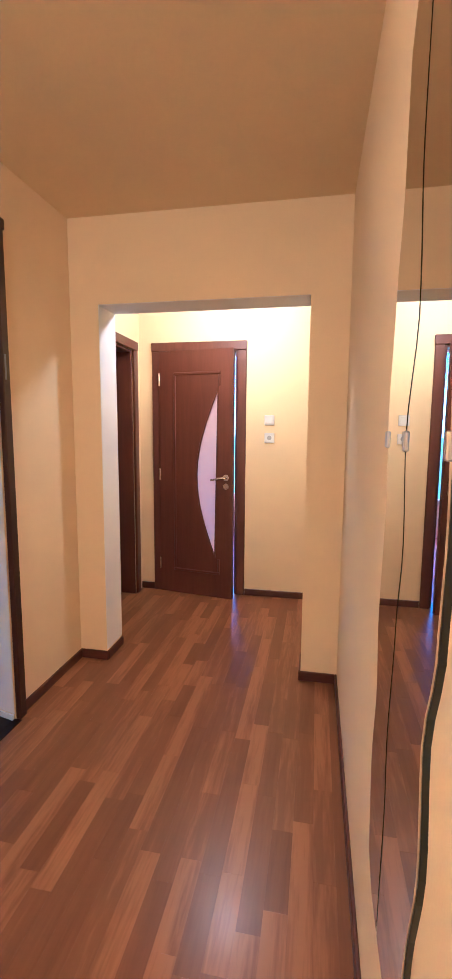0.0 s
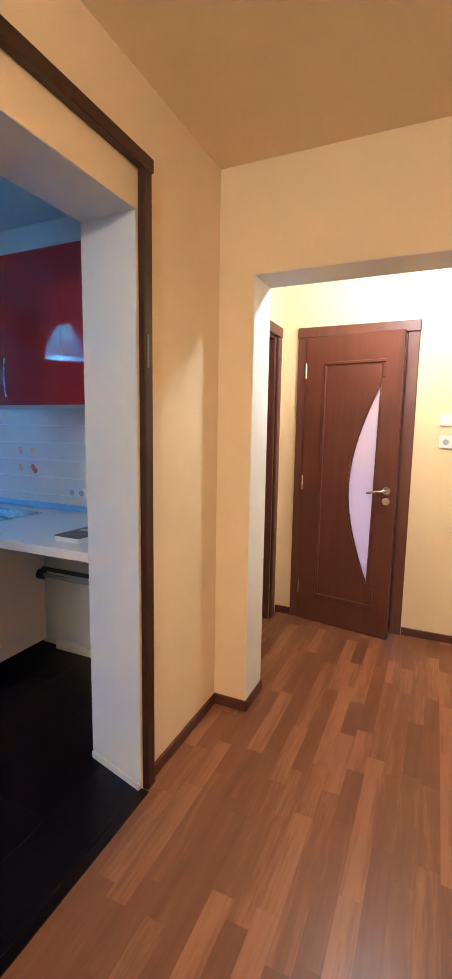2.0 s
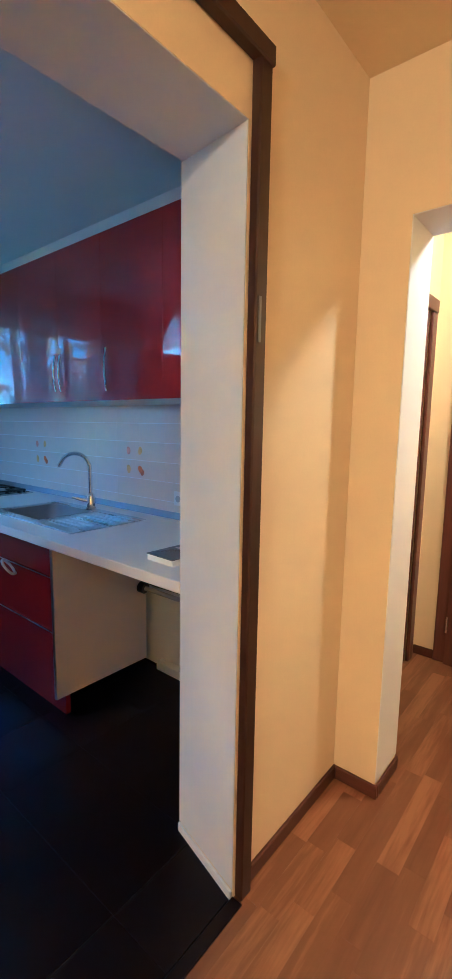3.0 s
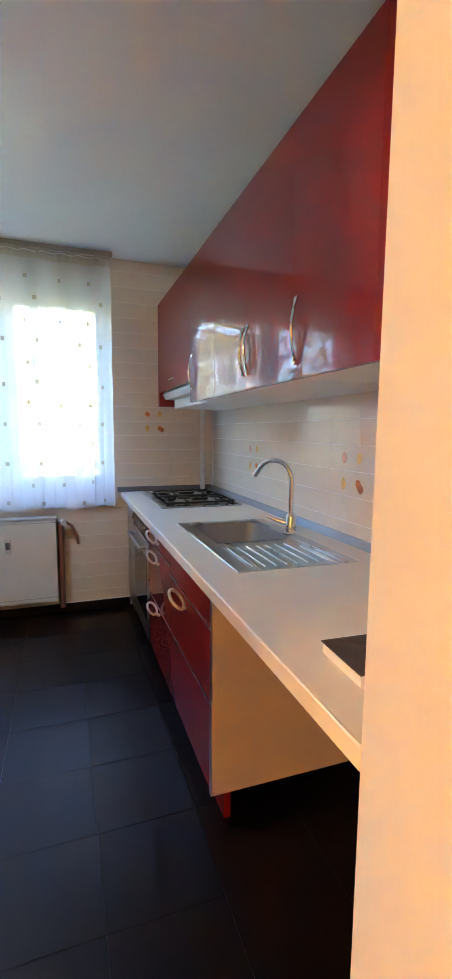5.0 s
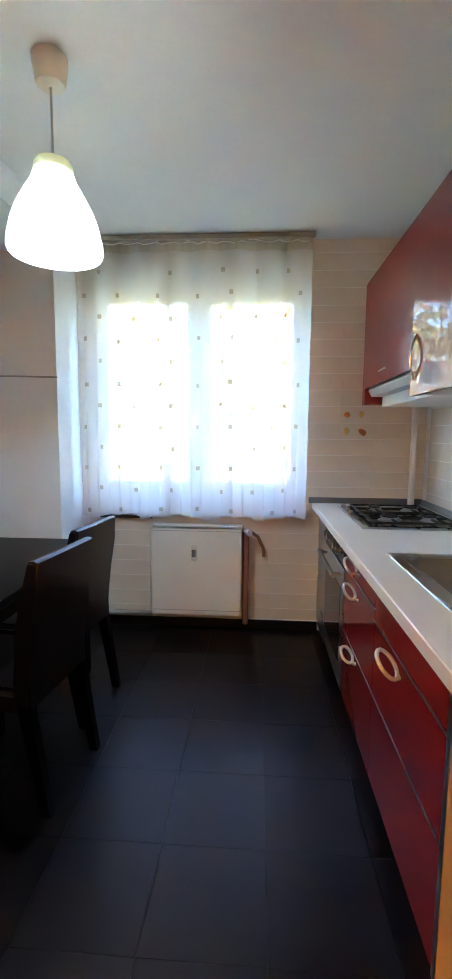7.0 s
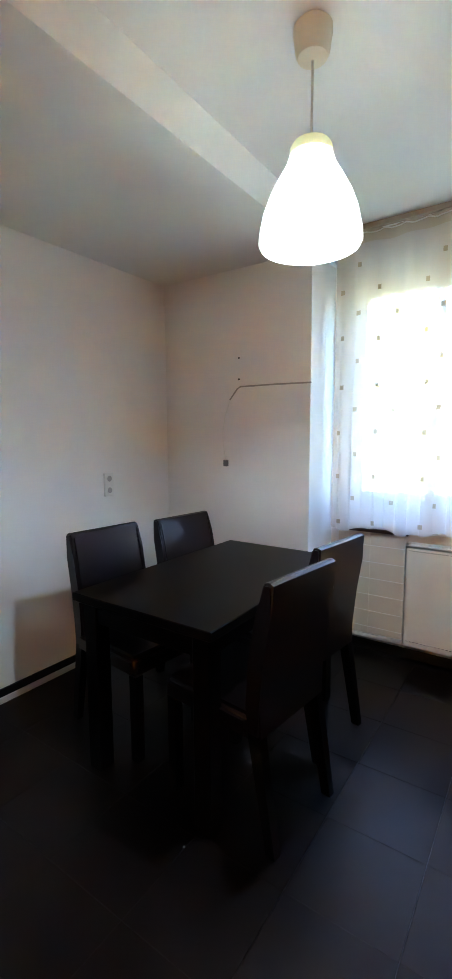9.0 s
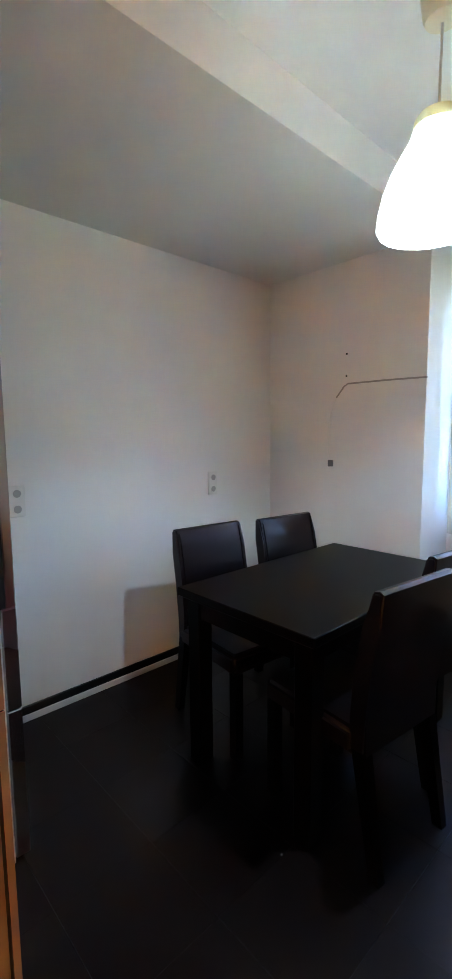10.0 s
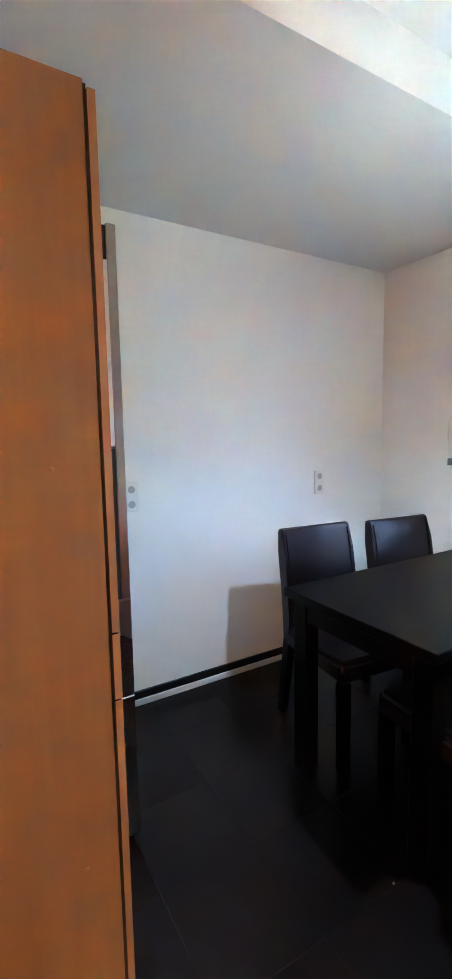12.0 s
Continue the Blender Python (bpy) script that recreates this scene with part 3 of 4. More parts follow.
def base_unit(name, x0, x1, splits, label, pulls, end_panel=False, pull_size=1.0):
    u = thing(name, ((x0 + x1) / 2, 2.8, 0), label, "cabinet", "base units")
    part("carcass", boxes(((x0 + .002, FY + .02, .105), (x1 - (.02 if end_panel else .002), 3.06, .72))), WHITEBOARD, u)
    for z0, z1 in zip(splits, splits[1:]):
        fr = part("drawer_front", boxes(((x0 + .0015, FY, z0 + .0025), (x1 - .002 - (.016 if end_panel else 0), FY + .018, z1 - .0025)), bevel=.002), RED, u, "glossy red front")
        part("edge_strip", boxes(((x0 + .0015, FY - .003, z1 - .0065), (x1 - .002 - (.016 if end_panel else 0), FY + .006, z1 - .003))), ALU, fr, "thin aluminium edge")
    for x, z in pulls:
        ring_pull(u, x, z, pull_size)
    part("plinth", boxes(((x0, 2.560, 0), (x1 - (.004 if end_panel else 0), 2.584, .0965 if end_panel else .104))), RED, u, "red plinth board")
    if end_panel:
        part("end_panel", boxes(((x1 - .018, FY, .098), (x1, 3.06, .848)), bevel=.001), PALEPANEL, u, "pale beige end panel")
        part("panel_edge", boxes(((x1 - .0185, FY - .0022, .098), (x1 + .0004, FY - .0002, .848))), ALU, u, "aluminium edge band")
    return u


base_unit("sink_unit", -1.80, -1.155, (.105, .43, .695, .845), "glossy red drawer unit with a pale beige end panel", [(-1.505, .675)], True)
base_unit("drawer_unit", -2.36, -1.80, (.105, .43, .735, .845), "glossy red drawer unit with chrome ring pulls", [(-2.06, .806), (-2.06, .700), (-2.06, .43)], False, .76)

ov = thing("built_in_oven", (-2.66, 2.8, 0), "stainless built-in oven with a bar handle", "oven")
part("housing", boxes(((-2.96, FY + .02, .1), (-2.362, 3.06, .848))), GREYPLASTIC, ov)
part("door", boxes(((-2.958, FY - .004, .16), (-2.366, FY + .018, .70)), bevel=.003), STEEL, ov)
part("door_glass", boxes(((-2.90, FY - .006, .22), (-2.43, FY - .0035, .60))), BLACKGLASS, ov, "dark oven glass")
pan = part("control_panel", boxes(((-2.958, FY - .004, .706), (-2.366, FY + .018, .844)), bevel=.003), BLACKGLASS, ov, "dark control panel")
for k in range(5):
    part("knob", tube([(-2.87 + k * .1, FY - .004, .775), (-2.87 + k * .1, FY - .028, .775)], .018, 14), STEEL, pan, "", True)
hb = part("bar_handle", tube([(-2.92, FY - .045, .66), (-2.41, FY - .045, .66)], .011, 10), STEEL, ov, "", True)
for x in (-2.88, -2.45):
    part("standoff", tube([(x, FY - .003, .66), (x, FY - .045, .66)], .008, 8), STEEL, hb, "", True)
part("bottom_panel", boxes(((-2.958, FY - .002, .105), (-2.366, FY + .018, .155)), bevel=.002), STEEL, ov)
part("plinth", boxes(((-2.96, 2.568, 0), (-2.362, 2.584, .1))), RED, ov, "red plinth board")
fil = thing("filler_unit", (-3.12, 2.6, 0), "narrow grey metal filler panel beside the oven", "cabinet")
part("panel", boxes(((KW + .012, FY + .002, .07), (-2.962, FY + .02, .848)), bevel=.002), STEEL, fil)
part("plinth", boxes(((KW + .012, 2.568, 0), (-2.962, 2.584, .069))), RED, fil)

# sink
sk = thing("inset_sink", (-1.54, 2.8, .89), "stainless steel inset sink with a ribbed drainer", "sink")
X0, X1, Y0, Y1, Z = -1.962, -1.125, 2.588, 3.038, .8925
BX0, BX1, BY0, BY1 = -1.915, -1.515, 2.645, 2.985
part("rim", boxes(((X0, Y0, .889), (X1, BY0, Z + .002)), ((X0, BY1, .889), (X1, Y1, Z + .002)), ((X0, BY0, .889), (BX0, BY1, Z + .002)), ((BX1, BY0, .889), (X1, BY1, Z)), bevel=.002), STEEL, sk)
bm = bmesh.new()


def rounded(x0, x1, y0, y1, r, z, n=6):
    pts = []
    for cx, cy, a in ((x1 - r, y1 - r, 0), (x0 + r, y1 - r, 90), (x0 + r, y0 + r, 180), (x1 - r, y0 + r, 270)):
        pts += [(cx + r * math.cos(radians(a + 90 * k / n)), cy + r * math.sin(radians(a + 90 * k / n)), z) for k in range(n + 1)]
    return pts


rings = [[bm.verts.new(p) for p in rounded(BX0 + d, BX1 - d, BY0 + d, BY1 - d, .07, z)] for d, z in ((-.012, Z + .0025), (0, Z - .004), (.012, Z - .10), (.03, Z - .145), (.10, Z - .155))]
for a, b in zip(rings, rings[1:]):
    for k in range(len(a)):
        bm.faces.new((a[k], a[(k + 1) % len(a)], b[(k + 1) % len(a)], b[k]))
bm.faces.new(rings[-1])
part("bowl", bm, BOWL, sk, "", True)
part("waste", lathe((-1.715, 2.815, Z - .154), [(.001, 0), (.03, 0), (.04, .003), (.045, .001)], 20), CHROME, sk, "", True)
for k in range(9):
    y = 2.652 + k * .0405
    part("drainer_rib", boxes(((-1.43 + (.06 if k > 6 else 0), y, Z - .001), (-1.155, y + .010, Z + .006)), bevel=.005, seg=2), STEEL, sk)
tap = thing("mixer_tap", (-1.575, 3.005, .894), "chrome mixer tap with a tall curved spout", "tap")
c = Vector((-1.575, 3.005, 0))
d = Vector((-.78, -.62, 0)).normalized()
part("body", lathe((c.x, c.y, 0), [(.001, .8945), (.029, .8945), (.029, .902), (.023, .908), (.023, .975), (.017, .985), (.012, .99), (.001, .99)], 24), CHROME, tap, "", True)
R = .088
spout = [c + Vector((0, 0, z)) for z in (.98, 1.03, 1.08, 1.13)] + [c + d * (R - R * math.cos(t)) + Vector((0, 0, 1.13 + R * math.sin(t))) for t in [math.pi * k / 14 for k in range(1, 13)]]
spout.append(spout[-1] + (spout[-1] - spout[-2]).normalized() * .03)
part("spout", tube(spout, .0115, 14), CHROME, tap, "", True)
part("lever", tube([c + Vector((-.012, -.016, .945)), c + Vector((-.032, -.045, .952)), c + Vector((-.06, -.085, .968))], [.012, .009, .006], 10), CHROME, tap, "", True)

# hob
hob = thing("gas_hob", (-2.78, 2.85, .89), "black gas hob with cast-iron grates on the worktop", "hob")
part("plate", boxes(((-3.125, 2.60, .889), (-2.43, 3.105, .897)), bevel=.003), STEEL, hob)
part("glass_top", boxes(((-3.10, 2.635, .897), (-2.455, 3.09, .9005)), bevel=.001), BLACKGLASS, hob)
for i, (x, y, r) in enumerate(((-2.93, 2.98, .052), (-2.62, 2.98, .044), (-2.93, 2.78, .044), (-2.62, 2.78, .058))):
    b = part("burner", lathe((x, y, .9), [(.001, 0), (r, 0), (r, .012), (r * .8, .014), (r * .8, .02), (.001, .022)], 20), STEEL, hob, "", True)
    part("burner_cap", lathe((x, y, .9), [(.001, .021), (r * .72, .021), (r * .7, .028), (.001, .029)], 20), BLACKIRON, b, "", True)
for x0, x1 in ((-3.07, -2.79), (-2.76, -2.48)):
    xm = (x0 + x1) / 2
    for y in (2.78, 2.98):
        for a, b in ((x0, xm - .03), (xm + .03, x1)):
            part("grate_bar", boxes(((a, y - .006, .908), (b, y + .006, .919)), bevel=.003), BLACKIRON, hob)
    for a, b in ((2.67, 2.75), (2.81, 2.95), (3.01, 3.07)):
        part("grate_bar", boxes(((xm - .006, a, .908), (xm + .006, b, .919)), bevel=.003), BLACKIRON, hob)
    for x in (x0, x1):
        part("grate_side", boxes(((x - .007, 2.67, .907), (x + .007, 3.07, .918)), ((x - .007, 2.67, .9), (x + .007, 2.684, .912)), ((x - .007, 3.056, .9), (x + .007, 3.07, .912)), bevel=.003), BLACKIRON, hob)
    for y in (2.67, 3.07):
        part("grate_side", boxes(((x0, y - .007, .907), (x1, y + .007, .918)), bevel=.003), BLACKIRON, hob)
for k in range(4):
    part("knob", lathe((-3.04 + .075 * k, 2.62, .897), [(.001, 0), (.016, 0), (.014, .02), (.001, .021)], 14), STEEL, hob, "", True)

# booklet on the worktop
bk = thing("booklet", (-.49, 2.66, .89), "dark-covered booklet lying on the worktop", "book")
part("page_block", slab([(-.568, 2.566), (-.428, 2.560), (-.418, 2.772), (-.558, 2.778)], "z", .8895, .912), PAPER, bk, "white page block")
cov = part("cover", slab([(-.571, 2.563), (-.426, 2.557), (-.416, 2.775), (-.561, 2.781)], "z", .9122, .9150), COVER, bk, "dark printed cover")
part("cover_art", slab([(-.548, 2.69), (-.52, 2.682), (-.44, 2.70), (-.422, 2.735), (-.425, 2.768), (-.50, 2.765), (-.525, 2.725)], "z", .9150, .9156), COVERART, cov, "pale printed shape")
for k in range(6):
    part("printed_line", slab([(-.556 + .012 * k, 2.60 + .012 * k), (-.552 + .012 * k, 2.598 + .012 * k), (-.528 + .012 * k, 2.665 + .004 * k), (-.531 + .012 * k, 2.668 + .004 * k)], "z", .9150, .9154), BARK, cov, "dim brown printed streak")

# ---- wall units ----
UF, UB, UT = 2.702, 1.497, 2.188


def bow_handle(parent, x, z0, z1):
    n = 12
    pts = [(x + .010 * math.sin(math.pi * k / n), UF - .004 - .018 * math.sin(math.pi * k / n), z0 + (z1 - z0) * k / n) for k in range(n + 1)]
    h = part("bow_handle", tube(pts, [.006 if k in (0, n) else .0046 for k in range(n + 1)], 8), CHROME, parent, "chrome bow handle", True)
    for z in (z0, z1):
        part("foot", boxes(((x - .006, UF - .008, z - .009), (x + .006, UF, z + .009)), bevel=.003), CHROME, h)


def wall_unit(x0, x1, doors, handles, label, bottom=UB, front_bottom=None):
    u = thing("wall_unit", ((x0 + x1) / 2, 2.95, bottom), label, "cabinet", "wall units")
    part("carcass", boxes(((x0 + .001, UF + .02, bottom), (x1 - .001, KN - .001, UT))), WHITEBOARD, u, "white carcass")
    for a, b in doors:
        part("door", boxes(((a + .0002, UF, bottom - .004 if front_bottom is None else front_bottom), (b - .0002, UF + .019, UT)), bevel=.0004), RED, u, "mirror-gloss red door")
    for x, z0, z1 in handles:
        bow_handle(u, x, z0, z1)
    return u


wall_unit(-1.02, KE - .016, [(-1.02, -.63), (-.63, KE - .016)], [(-.985, 1.54, 1.71)], "glossy red wall unit with a chrome handle")
wall_unit(-1.74, -1.02, [(-1.74, -1.37), (-1.37, -1.02)], [(-1.392, 1.55, 1.708), (-1.348, 1.55, 1.708)], "glossy red two-door wall unit with chrome handles")
wall_unit(-2.16, -1.74, [(-2.16, -1.74)], [(-2.115, 1.56, 1.72)], "glossy red single-door wall unit")
hu = wall_unit(-2.96, -2.16, [(-2.96, -2.16)], [], "glossy red wall unit above the cooker hood", 1.60, 1.60)
part("bar_handle", boxes(((-2.60, UF - .02, 1.648), (-2.48, UF - .006, 1.658)), bevel=.003), CHROME, hu, "short chrome handle")
hd = thing("cooker_hood", (-2.55, 2.9, UB), "pull-out cooker hood below the red unit", "hood")
part("body", boxes(((-2.955, 2.801, UB), (-2.165, KN - .002, 1.596)), bevel=.002), WHITEBOARD, hd)
part("visor", slab([(2.738, 1.554), (2.80, 1.554), (2.80, 1.592), (2.722, 1.592), (2.722, 1.584)], "x", -2.95, -2.17), PIPE, hd, "slanted grey visor")
ep = thing("wall_unit_end_panel", (-2.99, 2.95, UB), "narrow glossy red end panel of the wall units", "cabinet", "wall units")
part("panel", boxes(((-3.02, UF, UB + .012), (-2.962, KN - .001, UT)), bevel=.002), RED, ep)

# pipes
gp = thing("riser_pipe", (-3.255, 3.09, .889), "white painted gas pipe in the corner", "pipe")
part("tube", tube([(-3.255, 3.09, .889), (-3.255, 3.09, 1.6), (-3.255, 3.09, KC)], .02, 14), PLASTIC, gp, "", True)
for z in (1.1, 1.48):
    part("bracket", boxes(((KW, 3.078, z), (-3.25, 3.102, z + .015)), bevel=.002), PLASTIC, gp)
wp = thing("waste_pipe", (-1.0, 3.12, .55), "grey waste hose and pipe in the appliance gap", "pipe")
part("hose", tube([(-1.155, 3.05, .545), (-1.05, 3.06, .54), (-.8, 3.10, .525), (-.55, 3.12, .52), (-.295, 3.13, .53)], .013, 12), BLACKHOLE, wp, "black hose", True)
part("pipe", tube([(-1.152, 3.02, .52), (-.95, 3.06, .50), (-.6, 3.11, .48), (-.295, 3.14, .465)], .012, 12), PIPE, wp, "", True)
part("collar", tube([(-1.155, 3.02, .52), (-1.12, 3.025, .518)], .03, 16), BLACKHOLE, wp, "", True)
lg = thing("wall_ledge", (-.72, 3.13, 0), "white boxed ledge at the wall foot", "ledge")
part("box", boxes(((-1.15, 3.125, 0), (KE - .014, KN - .002, .05)), bevel=.004), TILEGROUT, lg)

# ---- window, curtain, radiator ----
win = thing("window_1", (-3.43, 1.68, .82), "white plastic two-sash window full of daylight", "window", "", "structure")
FX0, FX1 = -3.47, -3.40


def frame_of(name, y0, y1, z0, z1, w, parent, x0=FX0, x1=FX1):
    return part(name, boxes(((x0, y0, z0), (x1, y0 + w, z1)), ((x0, y1 - w, z0), (x1, y1, z1)), ((x0, y0 + w, z0), (x1, y1 - w, z0 + w)), ((x0, y0 + w, z1 - w), (x1, y1 - w, z1)), bevel=.004), PVC, parent)


frame_of("window_frame", .957, 2.413, .83, 2.383, .05, win)
part("mullion", boxes(((FX0, 1.66, .934), (FX1, 1.73, 2.275)), bevel=.004), PVC, win)
part("head_rail", boxes(((FX0, 1.007, 2.275), (FX1, 2.363, 2.333)), bevel=.004), PVC, win)
part("bottom_rail", boxes(((FX0, 1.007, .88), (FX1, 2.363, .934)), bevel=.004), PVC, win)
for y0, y1 in ((.998, 1.690), (1.698, 2.392)):
    sash = frame_of("sash", y0, y1, .932, 2.277, .075, win, FX0 + .012, FX1 + .018)
    pane = part("pane", boxes(((-3.438, y0 + .07, 1.002), (-3.430, y1 - .07, 2.207))), PANE, sash, "clear glass")
    pane.visible_shadow = False
    part("sash_handle", boxes(((FX1 + .018, y1 - .05 if y0 < 1.5 else y0 + .025, 1.50), (FX1 + .045, y1 - .025 if y0 < 1.5 else y0 + .05, 1.63)), bevel=.004), PVC, sash)
setting("window_sill", boxes(((FX0, .957, .801), (KW + .06, 2.413, .829)), bevel=.004), PVC, "white inner window sill", "sill")
setting("window_reveal", boxes(((FX1 + .002, .9535, .83), (KW - .001, .957, 2.385)), ((FX1 + .002, 2.413, .83), (KW - .001, 2.4165, 2.385)), ((FX1 + .002, .957, 2.383), (KW - .001, 2.413, 2.3865))), REVEAL, "white painted window reveal", "trim")

cur = thing("sheer_curtain", (-3.2, 1.69, .79), "sheer white curtain with small beige squares", "curtain")
CY0, CY1, CZ0, CZ1 = .952, 2.412, .792, 2.505
rnd = random.Random(4)
phase = [rnd.uniform(0, 6.28) for _ in range(5)]


def fold(y, z):
    """Depth of the hanging cloth: fine gathers at the top that open into soft folds below."""
    s = (y - CY0) / (CY1 - CY0)
    drop = (CZ1 - z) / (CZ1 - CZ0)
    w = .012 * math.sin(s * 46 + phase[0]) * (1 - .45 * drop) + .014 * math.sin(s * 21 + phase[1] + drop * .6) * (.4 + drop * .6) + .010 * math.sin(s * 9.3 + phase[2] - drop * .8)
    return -3.2 + w


bm = bmesh.new()
NY, NZ = 150, 18
grid = []
for i in range(NY + 1):
    y = CY0 + (CY1 - CY0) * i / NY
    col = []
    for j in range(NZ + 1):
        z = CZ0 + (CZ1 - CZ0) * j / NZ
        zz = z + (.012 * math.sin(y * 17) + .008 * math.sin(y * 41) if j == 0 else 0)
        col.append(bm.verts.new((fold(y, z), y + .012 * math.sin(i * .9) * (1 - j / NZ), zz)))
    grid.append(col)
for i in range(NY):
    for j in range(NZ):
        bm.faces.new((grid[i][j], grid[i + 1][j], grid[i + 1][j + 1], grid[i][j + 1]))
part("cloth", bm, SHEER, cur, "", True)
bm = bmesh.new()
tops = []
for i in range(NY + 1):
    y = CY0 + (CY1 - CY0) * i / NY
    x = fold(y, CZ1) + .008
    tops.append([bm.verts.new((x, y, CZ1 - .055)), bm.verts.new((x + .004 * math.sin(i * 1.3), y, CZ1 + .012))])
for a, b in zip(tops, tops[1:]):
    bm.faces.new((a[0], b[0], b[1], a[1]))
part("header_tape", bm, HEADER_TAPE, cur, "gathered beige header tape", True)
for y0, y1 in ((1.485, 1.555), (1.90, 1.935), (.962, 1.03)):
    bm = bmesh.new()
    cols = []
    for i in range(9):
        y = y0 + (y1 - y0) * i / 8
        cols.append([bm.verts.new((fold(y, z) - .010 - .006 * math.sin(i * 1.1), y + .006 * math.sin(z * 3), z)) for z in (CZ0 + .01, 1.2, 1.6, 2.0, CZ1)])
    for a, b in zip(cols, cols[1:]):
        for k in range(4):
            bm.faces.new((a[k], b[k], b[k + 1], a[k + 1]))
    part("gathered_fold", bm, FOLD, cur, "", True)
cord = [(-3.172 + .004 * math.sin(k * 1.7), CY0 + .03 + (CY1 - CY0 - .06) * k / 90, 2.492 + .005 * math.sin(k * .9)) for k in range(91)]
part("header_cord", tube(cord, .0035, 6), PLASTIC, cur, "white header cord", True)
for k, y in enumerate((.99, 1.08, 1.20, 1.30, 1.46, 1.545, 1.712, 1.86, 1.925, 2.07, 2.19, 2.26, 2.335)):
    for j in range(7):
        z = .835 + j * .272 + (.136 if k % 2 else 0) + rnd.uniform(-.012, .012)
        if z > 2.44 or (k in (3, 10) and j % 2):
            continue
        yy = y + rnd.uniform(-.008, .008)
        x = fold(yy, z) + .006
        w = rnd.uniform(.008, .0125)
        mo = part("motif", boxes(((x, yy - w, z - .013), (x + .002, yy + w, z + .013))), MOTIF, cur)
        part("stitched_centre", boxes(((x + .0022, yy - w * .5, z - .010), (x + .003, yy + w * .5, z + .001))), MOTIF, mo)
rail = thing("curtain_rail", (-3.2, 1.69, 2.52), "beige wooden curtain rail below the ceiling", "curtain rail")
part("track", boxes(((-3.225, .93, 2.526), (-3.185, 2.425, 2.5485)), bevel=.004), RAILWOOD, rail)
part("front_lip", boxes(((-3.184, .93, 2.520), (-3.178, 2.425, 2.5485)), bevel=.002), RAILWOOD, rail)

rad = thing("panel_radiator", (-3.2, 1.7, .13), "white steel panel radiator under the window", "radiator")
RY0, RY1, RZ0, RZ1, RX = 1.40, 2.008, .131, .737, -3.17
part("front_panel", boxes(((RX - .014, RY0, RZ0), (RX, RY1, RZ1 - .01)), bevel=.008, seg=2), ENAMEL, rad, "", True)
part("back_panel", boxes(((-3.262, RY0 + .01, RZ0 + .01), (-3.25, RY1 - .01, RZ1 - .02)), bevel=.005), ENAMEL, rad)
part("side_panel", boxes(((-3.262, RY0 - .004, RZ0 + .02), (RX - .015, RY0 - .001, RZ1 - .005))), ENAMEL, rad)
part("side_panel", boxes(((-3.262, RY1 + .001, RZ0 + .02), (RX - .015, RY1 + .004, RZ1 - .005))), COPPER, rad, "brown side panel")
part("top_grille", boxes(*[((-3.262, RY0 + .02 + k * .019, RZ1 - .006), (RX - .004, RY0 + .031 + k * .019, RZ1)) for k in range(31)], ((-3.262, RY0, RZ1 - .006), (-3.252, RY1, RZ1)), ((RX - .012, RY0, RZ1 - .006), (RX - .002, RY1, RZ1 + .001))), ENAMEL, rad)
# dotted rows: grey bits on the panel paint the shade in the pressed dents
for k in range(30):
    for z in (RZ1 - .034, RZ0 + .034):
        part("press_mark_shade", boxes(((RX, RY0 + .02 + k * .0195, z), (RX + .0015, RY0 + .032 + k * .0195, z + .003))), GREYPLASTIC, rad)
meter = part("heat_meter", boxes(((RX, 1.672, .51), (RX + .022, 1.708, .61)), bevel=.005), PLASTIC, rad, "small white heat meter")
part("display", boxes(((RX + .0222, 1.677, .535), (RX + .024, 1.703, .585)), bevel=.001), GREYPLASTIC, meter, "dark display")
valve = part("valve", tube([(-3.21, RY1 + .004, .70), (-3.21, RY1 + .05, .70)], .014, 12), CHROME, rad, "", True)
part("thermostat", tube([(-3.20, RY1 + .03, .70), (-3.155, RY1 + .045, .70)], .02, 14), PLASTIC, valve, "white valve knob", True)
part("supply_pipe", tube([(-3.215, RY1 + .022, .70), (-3.215, RY1 + .022, .07)], .02, 12), COPPER, rad, "brown painted pipe", True)
part("hose", tube([(-3.22, RY1 + .05, .70), (-3.24, RY1 + .10, .66), (-3.26, RY1 + .135, .58), (-3.27, RY1 + .14, .52)], .011, 10), COPPER, rad, "brown hose", True)
# no timber here: an added dark strip paints the shade under the sill
sb = thing("sill_bracket", (-3.27, 1.15, .775), "dark strip added for the shade under the sill", "batten")
part("batten", boxes(((KW + .001, .96, .765), (KW + .035, 1.39, .783)), bevel=.003), TRIM, sb)
hp = thing("heating_pipe", (-3.25, 1.2, .1), "grey heating pipe along the wall foot", "pipe")
part("tube", tube([(-3.255, .905, .10), (-3.255, 1.2, .104), (-3.255, 1.38, .11), (-3.24, 1.42, .14)], .017, 10), PIPE, hp, "", True)

